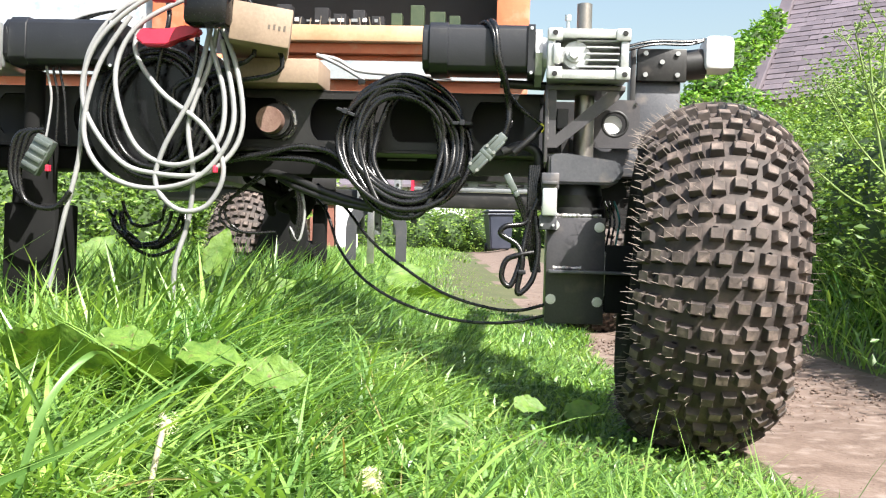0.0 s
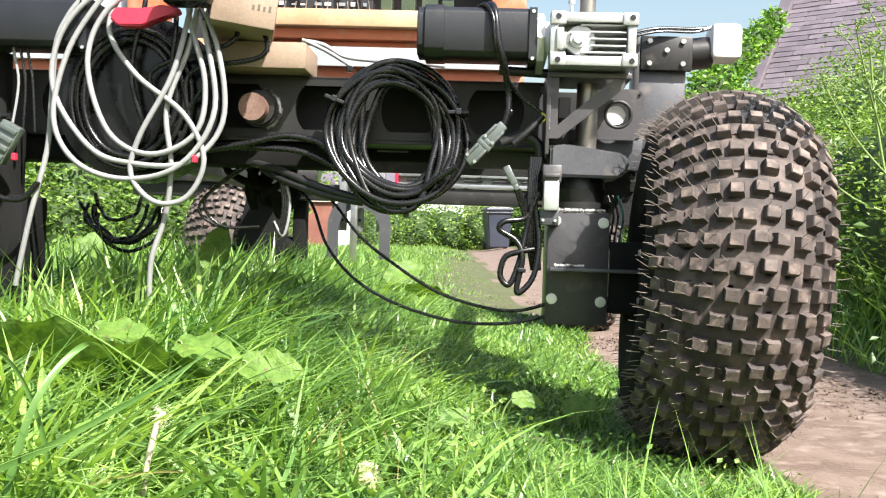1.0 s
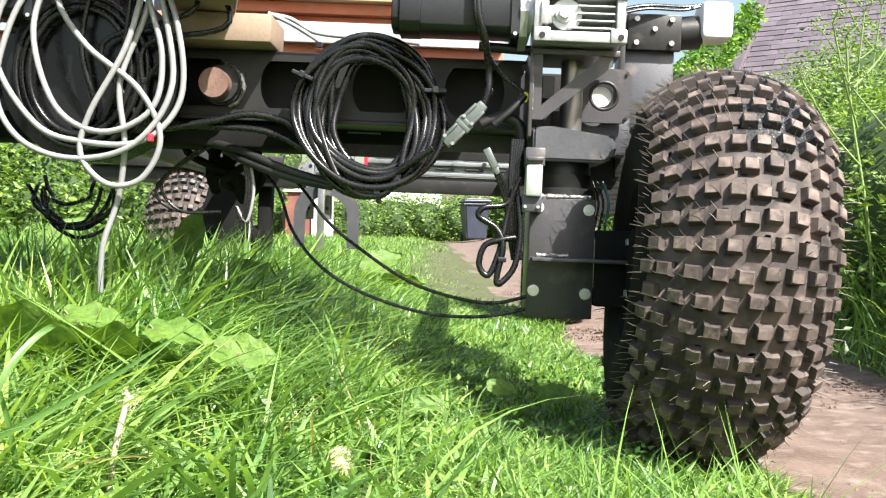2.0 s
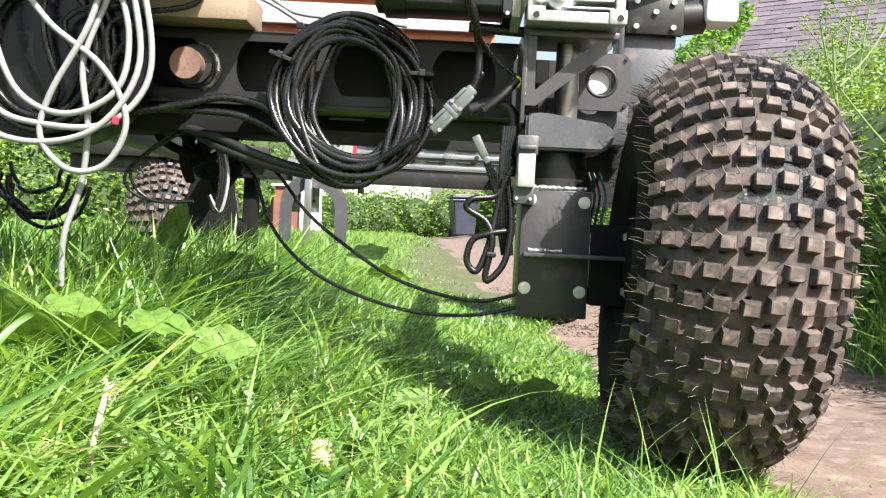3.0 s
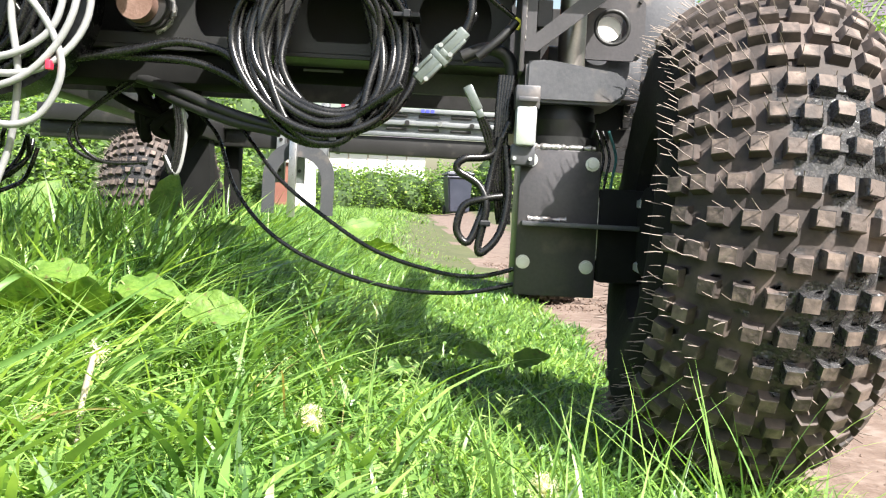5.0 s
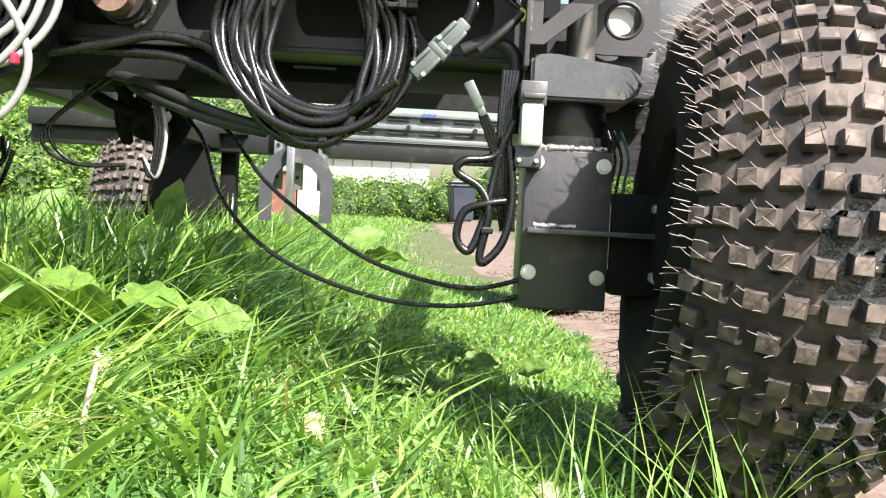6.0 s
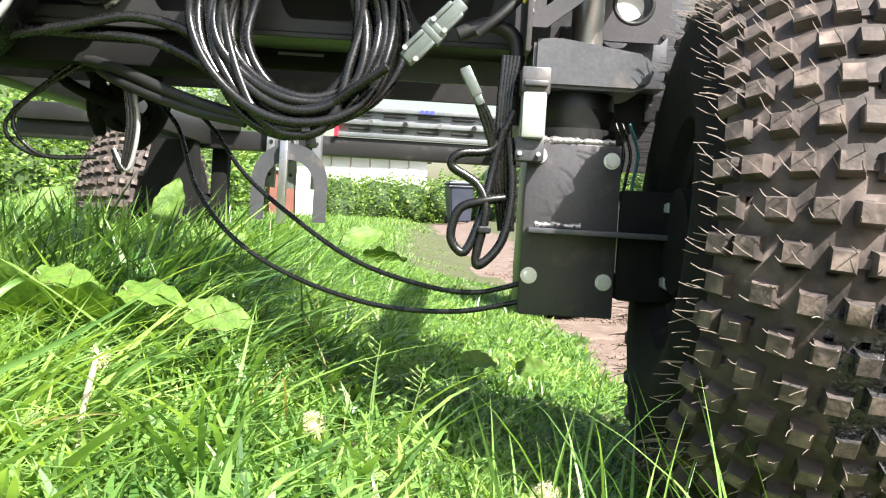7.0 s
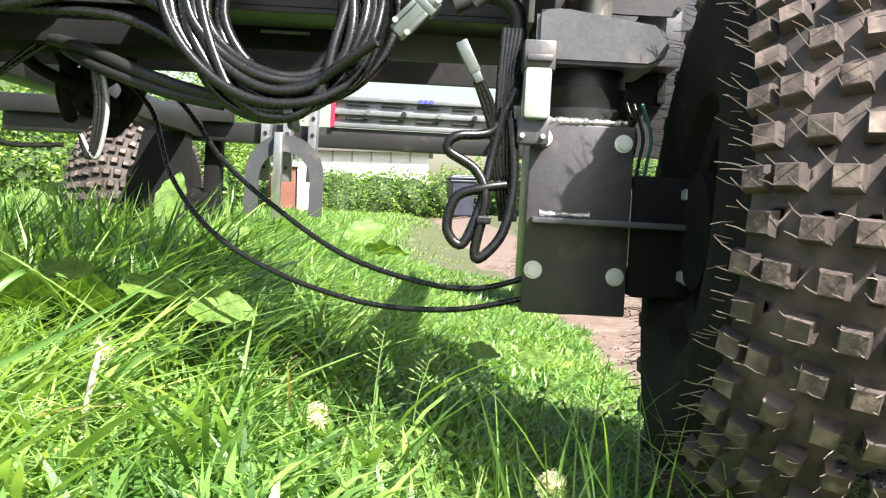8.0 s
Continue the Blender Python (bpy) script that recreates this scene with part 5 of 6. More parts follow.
# ---- cables on the vehicle ----
def make_cables():
    rc = random.Random(12)
    coil = None
    for k in range(17):
        ru, rw = rc.uniform(0.068, 0.118), rc.uniform(0.088, 0.124)
        cu, cw = -0.526 + rc.uniform(-0.016, 0.014), 0.227 + rc.uniform(-0.012, 0.01)
        tilt, pts = rc.uniform(-0.3, 0.2), []
        wob, ph = rc.uniform(0.0, 0.009), rc.uniform(0, 6.3)
        for q in np.linspace(0, 2 * math.pi, 15)[:-1]:
            low = max(0.0, -math.sin(q))
            pts.append((cu + (ru + wob * math.sin(3 * q + ph)) * math.cos(q + tilt) - 0.012 * math.sin(q) * abs(math.sin(q)), 0.155 - 0.005 * (k % 5) - 0.022 * low - 0.006 * rc.random(), cw + rw * math.sin(q + tilt) - 0.006 * low))
        bm = bm_new()
        hose(bm, pts, 0.0058, 10, 5, True)
        if coil is None:
            coil = vpart("cable_coil", bm, CABLE_BLACK, robot, "black cable wound into a tied coil", 60)
        else:
            vpart("cable_turn", bm, CABLE_BLACK, coil, smooth=60)
    for (u, w, turn) in ((-0.635, 0.283, 20), (-0.42, 0.266, 0), (-0.508, 0.1, 80)):
        bm = bm_new()
        t = Matrix.Rotation(radians(turn), 4, "Y")
        box(bm, (u - 0.018, 0.115, w - 0.003), (u + 0.018, 0.165, w + 0.003), 0.001, t)
        box(bm, (u - 0.004, 0.105, w - 0.005), (u + 0.005, 0.118, w + 0.005), 0.001, t)
        vpart("cable_tie", bm, MOTOR_BLACK, coil)
    # a pair of pale plugs joined end to end
    plug = None
    for s in (0, 1):
        base = Vector((-0.386, 0.085, 0.194)) + s * Vector((0.029, 0, 0.032))
        t = Matrix.Translation(base) @ Matrix.Rotation(radians(-47), 4, "Y") @ Matrix.Diagonal((1.12, 0.9, 0.7, 1))
        bm = bm_new()
        box(bm, (-0.02, -0.009, -0.0125), (0.02, 0.009, 0.0125), 0.003)
        for q in (-1, 1):
            box(bm, (-0.012, -0.012, q * 0.012 - 0.004), (0.012, 0.0, q * 0.012 + 0.004), 0.002)
        box(bm, (0.016 * (1 - 2 * s) - 0.004, -0.01, -0.019), (0.016 * (1 - 2 * s) + 0.004, 0.01, 0.019), 0.002)
        bmesh.ops.transform(bm, matrix=t, verts=bm.verts)
        if plug is None:
            plug = vpart("connector", bm, CONNECTOR, robot, "pale grey-green cable connector pair", 30)
        else:
            vpart("connector_half", bm, CONNECTOR, plug, smooth=30)
        for q in (-1, 1):
            bm = bm_new()
            rod(bm, t @ Vector((-0.012, -0.013, q * 0.012)), t @ Vector((-0.012, -0.009, q * 0.012)), 0.003, n=10)
            vpart("screw", bm, BRIGHT_STEEL, plug)

    def lead(name, pts, r, mat=CABLE_BLACK, label="", parent=robot):
        bm = bm_new()
        hose(bm, pts, r, 9, 7)
        return vpart(name, bm, mat, parent, label, 60)

    lead("motor_cable", [(-0.385, 0.1, 0.438), (-0.37, 0.075, 0.442), (-0.362, 0.055, 0.42), (-0.356, 0.05, 0.375), (-0.345, 0.06, 0.34), (-0.337, 0.09, 0.3), (-0.336, 0.09, 0.265), (-0.345, 0.09, 0.235)], 0.0058, label="black motor cable")
    lead("motor_cable", [(-0.4, 0.1, 0.437), (-0.38, 0.07, 0.44), (-0.366, 0.052, 0.415), (-0.36, 0.05, 0.37), (-0.342, 0.07, 0.325), (-0.318, 0.1, 0.295), (-0.285, 0.11, 0.272), (-0.272, 0.11, 0.262)], 0.0035)
    lead("plug_lead", [(-0.42, 0.09, 0.17), (-0.45, 0.1, 0.15), (-0.5, 0.12, 0.118), (-0.56, 0.13, 0.105)], 0.006)
    lead("plug_lead", [(-0.36, 0.085, 0.235), (-0.34, 0.1, 0.25), (-0.33, 0.11, 0.27)], 0.0045)
    lead("fat_cable", [(-0.345, 0.12, 0.215), (-0.31, 0.12, 0.228), (-0.283, 0.12, 0.215), (-0.278, 0.12, 0.18), (-0.28, 0.13, 0.12)], 0.009, RUBBER)
    lead("splice", [(-0.276, 0.105, 0.262), (-0.3, 0.1, 0.235), (-0.325, 0.1, 0.213)], 0.006, RUBBER)
    lead("yellow_core", [(-0.278, 0.1, 0.266), (-0.271, 0.097, 0.259), (-0.276, 0.097, 0.25)], 0.002, material("yellow_core", (0.6, 0.5, 0.03), (0.7, 0.6, 0.06), 0.4))
    # small pale plug on its leads, and the loop of braided cable below
    bm = bm_new()
    t = Matrix.Translation((-0.326, 0.07, 0.152)) @ Matrix.Rotation(radians(62), 4, "Y") @ Matrix.Diagonal((1, 1, 0.75, 1))
    box(bm, (-0.022, -0.006, -0.008), (0.012, 0.006, 0.008), 0.002)
    box(bm, (0.01, -0.005, -0.006), (0.022, 0.005, 0.006), 0.002)
    bmesh.ops.transform(bm, matrix=t, verts=bm.verts)
    small = vpart("small_plug", bm, CONNECTOR, robot, "small pale plug", 30)
    for k in range(3):
        lead("plug_wire", [(-0.32 + 0.003 * k, 0.07, 0.134), (-0.31 + 0.004 * k, 0.075, 0.11), (-0.3, 0.08, 0.08), (-0.296 + 0.004 * k, 0.085, 0.04)], 0.003, parent=small)
    lead("loop_cable", [(-0.29, 0.08, 0.11), (-0.3, 0.08, 0.06), (-0.31, 0.07, 0.01), (-0.325, 0.065, -0.025), (-0.34, 0.065, -0.01), (-0.333, 0.065, 0.02), (-0.31, 0.065, 0.03), (-0.285, 0.07, 0.035)], 0.005, label="black looped cable")
    lead("loop_cable", [(-0.283, 0.08, 0.1), (-0.277, 0.075, 0.04), (-0.285, 0.07, -0.01), (-0.305, 0.065, -0.036), (-0.312, 0.065, -0.03), (-0.304, 0.065, 0.02), (-0.315, 0.07, 0.048), (-0.343, 0.07, 0.066), (-0.335, 0.07, 0.08), (-0.3, 0.08, 0.088), (-0.28, 0.085, 0.13)], 0.005)
    bm = bm_new()
    box(bm, (-0.312, 0.058, -0.004), (-0.298, 0.072, 0.004), 0.002)
    vpart("cable_tie", bm, MOTOR_BLACK, robot)
    for k in range(5):
        lead("loom", [(-0.278 - 0.004 * k, 0.09, 0.19), (-0.284 - 0.003 * k, 0.085, 0.13), (-0.28 - 0.004 * k, 0.085, 0.06), (-0.274 - 0.003 * k, 0.09, 0.0)], 0.0035)
    for k, (mat, dx) in enumerate(((CABLE_BLACK, 0.0), (CABLE_BLACK, 0.008), (TEAL, 0.017))):
        lead("hub_wire", [(-0.152 + dx, 0.19, 0.135), (-0.142 + dx, 0.18, 0.1), (-0.146 + dx, 0.175, 0.07), (-0.15 + dx, 0.17, 0.045)], 0.002, mat, "thin hub wire")
    # two long leads that sag to the wheel carrier
    lead("sagging_lead", [(-0.76, 0.3, 0.16), (-0.7, 0.28, 0.11), (-0.66, 0.24, 0.03), (-0.6, 0.2, -0.03), (-0.52, 0.17, -0.07), (-0.42, 0.14, -0.094), (-0.33, 0.12, -0.094), (-0.26, 0.11, -0.078)], 0.003, label="black lead sagging below the chassis")
    lead("sagging_lead", [(-0.72, 0.3, 0.16), (-0.66, 0.28, 0.115), (-0.6, 0.24, 0.05), (-0.53, 0.2, 0.0), (-0.45, 0.16, -0.045), (-0.37, 0.13, -0.067), (-0.31, 0.115, -0.071), (-0.258, 0.11, -0.057)], 0.003)
    # leads along the underside of the beam
    lead("beam_lead", [(-1.05, 0.15, 0.19), (-0.9, 0.16, 0.19), (-0.8, 0.16, 0.205), (-0.73, 0.165, 0.222), (-0.67, 0.165, 0.212), (-0.64, 0.16, 0.19)], 0.0062, label="black leads clipped under the beam")
    lead("beam_lead", [(-1.05, 0.16, 0.2), (-0.9, 0.17, 0.2), (-0.8, 0.17, 0.2), (-0.7, 0.17, 0.195), (-0.62, 0.16, 0.16)], 0.0055)
    for k in range(2):
        lead("taped_lead", [(-0.8 + 0.02 * k, 0.22, 0.178 - 0.012 * k), (-0.745, 0.2, 0.163 - 0.014 * k), (-0.69, 0.18, 0.142 - 0.012 * k), (-0.64, 0.17, 0.126 - 0.01 * k), (-0.585, 0.16, 0.113 - 0.006 * k)], 0.0075 - 0.001 * k, RUBBER)
    rl = random.Random(41)
    for k in range(7):
        a, b = rl.uniform(-0.86, -0.74), rl.uniform(-0.85, -0.76)
        lead("bundled_lead", [(a, 0.34, 0.22), (a + rl.uniform(-0.03, 0.03), 0.34 + rl.uniform(-0.02, 0.02), 0.17), (b + rl.uniform(-0.02, 0.02), 0.34 + rl.uniform(-0.02, 0.02), 0.12), (b, 0.36, rl.uniform(0.08, 0.12)), (b + rl.uniform(-0.04, 0.04), 0.36, 0.15), (a + rl.uniform(-0.05, 0.05), 0.36, 0.22)], rl.uniform(0.005, 0.009), MATT_BLACK)
    for k in range(2):
        lead("post_lead", [(-0.8 - 0.015 * k, 0.24, 0.18), (-0.89 - 0.01 * k, 0.24, 0.11 - 0.01 * k), (-0.86 - 0.008 * k, 0.24, 0.06), (-0.79, 0.25, 0.06)], 0.0028)
    for k in range(4):
        lead("ribbon_lead", [(-0.742 + 0.003 * k, 0.2, 0.15), (-0.735 + 0.004 * k, 0.2, 0.1), (-0.742 + 0.003 * k, 0.2, 0.045), (-0.752, 0.2, 0.07)], 0.0028, CABLE_WHITE if k == 3 else CABLE_BLACK)

    def set_back(p, by=0.09):
        """Moves a point of the coil back, keeping its bearing from ahead of the vehicle."""
        k = (1.631 + p[1] + by) / (1.631 + p[1])
        return ((p[0] + 0.4378) * k - 0.4378, p[1] + by, (p[2] - 0.05) * k + 0.05)

    # the loose white coil
    loops = [
        [(-0.9, 0.0, 0.47), (-1.0, -0.02, 0.44), (-1.06, -0.03, 0.36), (-1.07, -0.03, 0.26), (-1.075, -0.03, 0.17), (-1.1, -0.03, 0.06), (-1.125, -0.02, -0.05)],
        [(-0.87, -0.02, 0.47), (-0.96, -0.03, 0.45), (-1.045, -0.04, 0.37), (-1.065, -0.04, 0.27), (-1.0, -0.05, 0.175), (-0.93, -0.05, 0.15), (-0.84, -0.05, 0.155), (-0.79, -0.04, 0.22), (-0.8, -0.04, 0.33), (-0.85, -0.02, 0.44)],
        [(-0.89, -0.01, 0.46), (-0.98, -0.03, 0.4), (-1.01, -0.04, 0.31), (-0.97, -0.05, 0.2), (-0.9, -0.05, 0.165), (-0.83, -0.05, 0.2), (-0.82, -0.04, 0.28), (-0.85, -0.03, 0.38), (-0.86, -0.02, 0.45)],
        [(-0.97, -0.02, 0.42), (-0.98, -0.03, 0.36), (-0.93, -0.04, 0.29), (-0.85, -0.05, 0.23), (-0.815, -0.05, 0.16), (-0.84, -0.05, 0.1), (-0.89, -0.05, 0.09), (-0.93, -0.05, 0.13), (-0.92, -0.05, 0.19), (-0.87, -0.05, 0.29), (-0.85, -0.03, 0.4)],
        [(-0.84, -0.02, 0.42), (-0.85, -0.03, 0.34), (-0.88, -0.04, 0.24), (-0.87, -0.04, 0.15), (-0.88, -0.03, 0.07), (-0.9, -0.03, 0.0), (-0.905, -0.02, -0.07)],
        [(-0.99, -0.03, 0.42), (-1.04, -0.04, 0.33), (-1.06, -0.045, 0.22), (-1.02, -0.05, 0.15), (-0.94, -0.05, 0.125), (-0.85, -0.055, 0.15), (-0.8, -0.05, 0.24), (-0.83, -0.03, 0.38)],
    ]
    coil2 = None
    for pts in loops:
        pts = [set_back(p) for p in pts]
        bm = bm_new()
        hose(bm, pts, 0.0047, 9, 7)
        if coil2 is None:
            coil2 = vpart("white_cable", bm, CABLE_WHITE, robot, "loosely looped white cable hanging", 60)
        else:
            vpart("white_loop", bm, CABLE_WHITE, coil2, smooth=60)
    for k in range(0, 10, 2):
        lead("tangle", [set_back(p) for p in [(-0.95 + 0.018 * k, 0.02, 0.47), (-0.93 + 0.025 * k, -0.01, 0.42 - 0.01 * k), (-0.95 + 0.016 * ((k * 7) % 10), -0.01, 0.3), (-0.93 + 0.01 * k, 0.0, 0.2), (-0.97 + 0.012 * k, 0.015, 0.175), (-1.0 + 0.01 * k, 0.03, 0.2)]], 0.0045)
    for k in range(3):
        lead("thin_wire", [set_back(p) for p in [(-1.0 + 0.004 * k, 0.0, 0.44), (-1.1 + 0.01 * k, 0.0, 0.42), (-1.15 + 0.012 * k, 0.0, 0.36), (-1.14 + 0.012 * k, 0.0, 0.28), (-1.15 + 0.02 * k, 0.0, 0.2)]], 0.0024, CABLE_WHITE if k == 0 else CABLE_BLACK)
    # red clip and black bundle that hold the coil up
    bm = bm_new()
    slab(bm, [(-0.985, 0.385), (-0.97, 0.372), (-0.93, 0.372), (-0.905, 0.388), (-0.875, 0.392), (-0.87, 0.402), (-0.9, 0.408), (-0.93, 0.398), (-0.975, 0.402)], "y", -0.02, 0.004)
    bmesh.ops.bevel(bm, geom=bm.edges[:], offset=0.003, segments=2, affect="EDGES")
    for v in bm.verts:
        v.co = Vector(set_back(v.co, 0.06))
    vpart("red_handle", bm, RED, robot, "red plastic clamp handle", 40)
    bm = bm_new()
    box(bm, (-0.9, -0.02, 0.41), (-0.82, 0.03, 0.48), 0.012)
    vpart("cable_wrap", bm, DRUM_BLACK, robot, smooth=40)
    bm = bm_new()
    box(bm, (-0.95, -0.035, 0.445), (-0.91, -0.015, 0.47), 0.004)
    vpart("red_clip", bm, RED, robot, smooth=40)
    for u, w in ((-1.155, 0.16), (-0.85, 0.165)):
        bm = bm_new()
        box(bm, (u - 0.0035, 0.03, w - 0.006), (u + 0.0035, 0.042, w + 0.006), 0.0015)
        vpart("red_terminal", bm, RED, robot, "small red terminal")
    # dark plug hanging at the side
    bm = bm_new()
    t = Matrix.Translation((-1.18, 0.05, 0.185)) @ Matrix.Rotation(radians(-62), 4, "Y")
    box(bm, (-0.035, -0.01, -0.018), (0.035, 0.01, 0.018), 0.003)
    for q in range(4):
        box(bm, (-0.028 + 0.016 * q, -0.014, -0.016), (-0.02 + 0.016 * q, -0.008, 0.016), 0.001)
    bmesh.ops.transform(bm, matrix=t, verts=bm.verts)
    vpart("connector", bm, CONNECTOR, robot, "pale grey-green cable connector", 30)
    for k in range(3):
        lead("plug_loop", [(-1.17, 0.05, 0.23), (-1.2 - 0.01 * k, 0.05, 0.22), (-1.215 - 0.008 * k, 0.05, 0.15), (-1.2, 0.05, 0.1), (-1.15, 0.05, 0.09), (-1.12, 0.05, 0.12)], 0.005)


make_cables()


# loose wooden blocks that ride on the beam
def loose_block(lo, hi, turn, mat, label, marks=False):
    mid = (Vector(lo) + Vector(hi)) / 2
    mid.z = lo[2]
    ob = new("wood_block")
    bm = bm_new()
    box(bm, Vector(lo) - mid, Vector(hi) - mid, 0.003)
    part("block", bm, mat, ob, smooth=30)
    if marks:
        for k in range(4):
            bm = bm_new()
            v = lo[1] - mid.y
            box(bm, (0.012 + 0.009 * k, v - 0.0006, 0.028), (0.016 + 0.009 * k, v + 0.001, 0.028 + 0.008 + 0.002 * (k % 2)))
            part("pencil_mark", bm, INK, ob)
    tagged(ob, label, "wood block")
    return ob, Matrix.Translation(mid - BASE) @ Matrix.Rotation(radians(turn), 4, "Z") @ Matrix.Rotation(radians(turn * 0.45), 4, "Y")


block_low, low_at = loose_block((-0.86, 0.13, 0.336), (-0.69, 0.25, 0.382), 0, CARDBOARD, "brown wood block lying flat on the beam")
block_top, top_at = loose_block((-0.85, 0.02, 0.386), (-0.745, 0.2, 0.455), 14, CARDBOARD, "brown wood block with pencil marks on another block", True)


# ---- plants close to the lens ----
def big_leaf(at, size, heading, tilt, name="dock_plant", label="broad green dock leaf with small brown spots", droop=0.5, stem=0.12, roll=0.0):
    """A broad leaf with a folded midrib and wavy edge on its stalk."""
    top = new(name)
    x, y, z = at
    g = rise(x, y)
    top.location = (x, y, g)
    bm = bm_new()
    n, m = 20, 6
    rows = []
    turn = Matrix.Rotation(radians(heading), 4, "Z") @ Matrix.Rotation(radians(tilt), 4, "Y") @ Matrix.Rotation(radians(roll), 4, "X")
    for i in range(n + 1):
        t = i / n
        half = 0.31 * math.sin(math.pi * min(1, 0.06 + t * 0.94) ** 0.8) ** 0.75 * (1 - 0.15 * t)
        row = []
        for j in range(-m // 2, m // 2 + 1):
            s = j / (m / 2)
            zz = 0.09 * abs(s) * half * 2 - droop * 0.3 * t * t + 0.035 * math.sin(t * 19 + j * 2.3) * abs(s) + 0.02 * math.sin(t * 9 + j)
            p = turn @ Vector((t, s * half * (1 + 0.035 * math.sin(t * 31)), zz)) * size
            row.append(bm.verts.new(p + Vector((0, 0, z - g))))
        rows.append(row)
    for i in range(n):
        for j in range(m):
            bm.faces.new((rows[i][j], rows[i + 1][j], rows[i + 1][j + 1], rows[i][j + 1]))
    part("leaf_blade", bm, DOCK, top, smooth=70)
    bm = bm_new()
    p0 = Vector((0, 0, z - g))
    hose(bm, [(-0.02 * math.cos(radians(heading)), -0.02 * math.sin(radians(heading)), -0.02), p0 * 0.5 + Vector((-0.015, 0, 0)), p0, p0 + (turn @ Vector((size * 0.12, 0, -0.01 * size)))], 0.0022, 6, 6, taper=0.3)
    part("leaf_stalk", bm, STALK, top, smooth=60)
    return tagged(top, label, "plant", group="dock leaves")


big_leaf((-0.235, 1.16, 0.185), 0.082, -8, 4, droop=0.35, roll=48)
big_leaf((-0.32, 1.19, 0.205), 0.088, -14, 3, droop=0.4, roll=26)
big_leaf((-0.55, 1.22, 0.2), 0.19, 3, 6, droop=0.35, roll=-42)
big_leaf((-0.42, 1.21, 0.185), 0.15, 0, 4, droop=0.3, roll=-34)
big_leaf((-0.45, 1.27, 0.215), 0.09, -4, 2, droop=0.4, roll=26)
LOW_LEAF = "low broad pale green leaf in the short grass"
for x, y, z, size, heading, tilt, roll in ((0.2, 1.6, 0.062, 0.06, -18, -14, 58), (0.11, 1.52, 0.09, 0.055, 8, 6, 48), (0.0, 1.36, 0.085, 0.05, 24, -8, 50)):
    big_leaf((x, y, z), size, heading, tilt, droop=0.35, roll=roll, label=LOW_LEAF)
big_leaf((-0.12, 3.4, 0.17), 0.16, -20, -5, droop=0.4, roll=-30)
big_leaf((-0.2, 3.6, 0.2), 0.18, 30, -25, droop=0.4, roll=40)
big_leaf((-1.16, 3.1, 0.26), 0.17, 35, -48, droop=0.5, roll=55, label="tall broad green leaf standing behind the grass")
big_leaf((-1.04, 3.0, 0.2), 0.15, 130, -40, droop=0.4, roll=-50, label="tall broad green leaf standing behind the grass")


big_leaf((-0.53, 2.25, 0.27), 0.12, 50, -70, droop=0.15, roll=40, label="tall yellow-green dock leaf standing in the grass")
big_leaf((-0.46, 2.3, 0.2), 0.13, 20, -30, droop=0.4, roll=50, label="dark green dock leaf low in the grass")


def dandelion(x, y, z, r, label, bend=0.0, ragged=False):
    """A stalk with a downy seed head."""
    d = new("dandelion_clock")
    g = rise(x, y)
    d.location = (x, y, g)
    bm = bm_new()
    hose(bm, [(bend * 1.4, 0, -0.02), (bend, 0, (z - g) * 0.5), (bend * 0.2, 0, z - g)], 0.0026, 7, 6, taper=0.7 if not ragged else 1.25)
    part("stalk", bm, DRY_STALK if ragged else STALK, d, smooth=60)
    bm = bm_new()
    rr = random.Random(int(x * 1000))
    bmesh.ops.create_icosphere(bm, subdivisions=2, radius=r * (0.3 if ragged else 0.42), matrix=Matrix.Translation((0, 0, z - g)))
    for k in range(46 if ragged else 170):
        v = Vector((rr.gauss(0, 1), rr.gauss(0, 1), rr.gauss(0, 1) + (-0.5 if ragged else 0.2))).normalized()
        s = v.orthogonal().normalized()
        u = v.cross(s)
        c = Vector((0, 0, z - g))
        tip = c + v * r * rr.uniform(0.85, 1.12)
        a = [bm.verts.new(c + v * r * 0.4 + s * 0.0004), bm.verts.new(c + v * r * 0.4 - s * 0.0004), bm.verts.new(tip)]
        bm.faces.new(a)
        for q in range(3):
            w = s * math.cos(q * 2.1) + u * math.sin(q * 2.1)
            e = [bm.verts.new(tip), bm.verts.new(tip + w * r * 0.24 + v * r * 0.08), bm.verts.new(tip + (w + u * 0.3) * r * 0.2 + v * r * 0.1)]
            bm.faces.new(e)
    part("seed_head", bm, CLOCK, d)
    return tagged(d, label, "dandelion", group="dandelions")


dandelion(-0.078, 1.053, 0.0785, 0.0145, "white fluffy dandelion clock on a short stalk", 0.004)
dandelion(-0.261, 0.928, 0.165, 0.0115, "spent dandelion with ragged down on a pale dry stalk", -0.016, True)
dandelion(0.132, 0.8, 0.08, 0.0115, "white fluffy dandelion clock low in the grass", 0.004)
dandelion(-0.34, 0.98, 0.09, 0.012, "white fluffy dandelion clock low in the grass", 0.004)


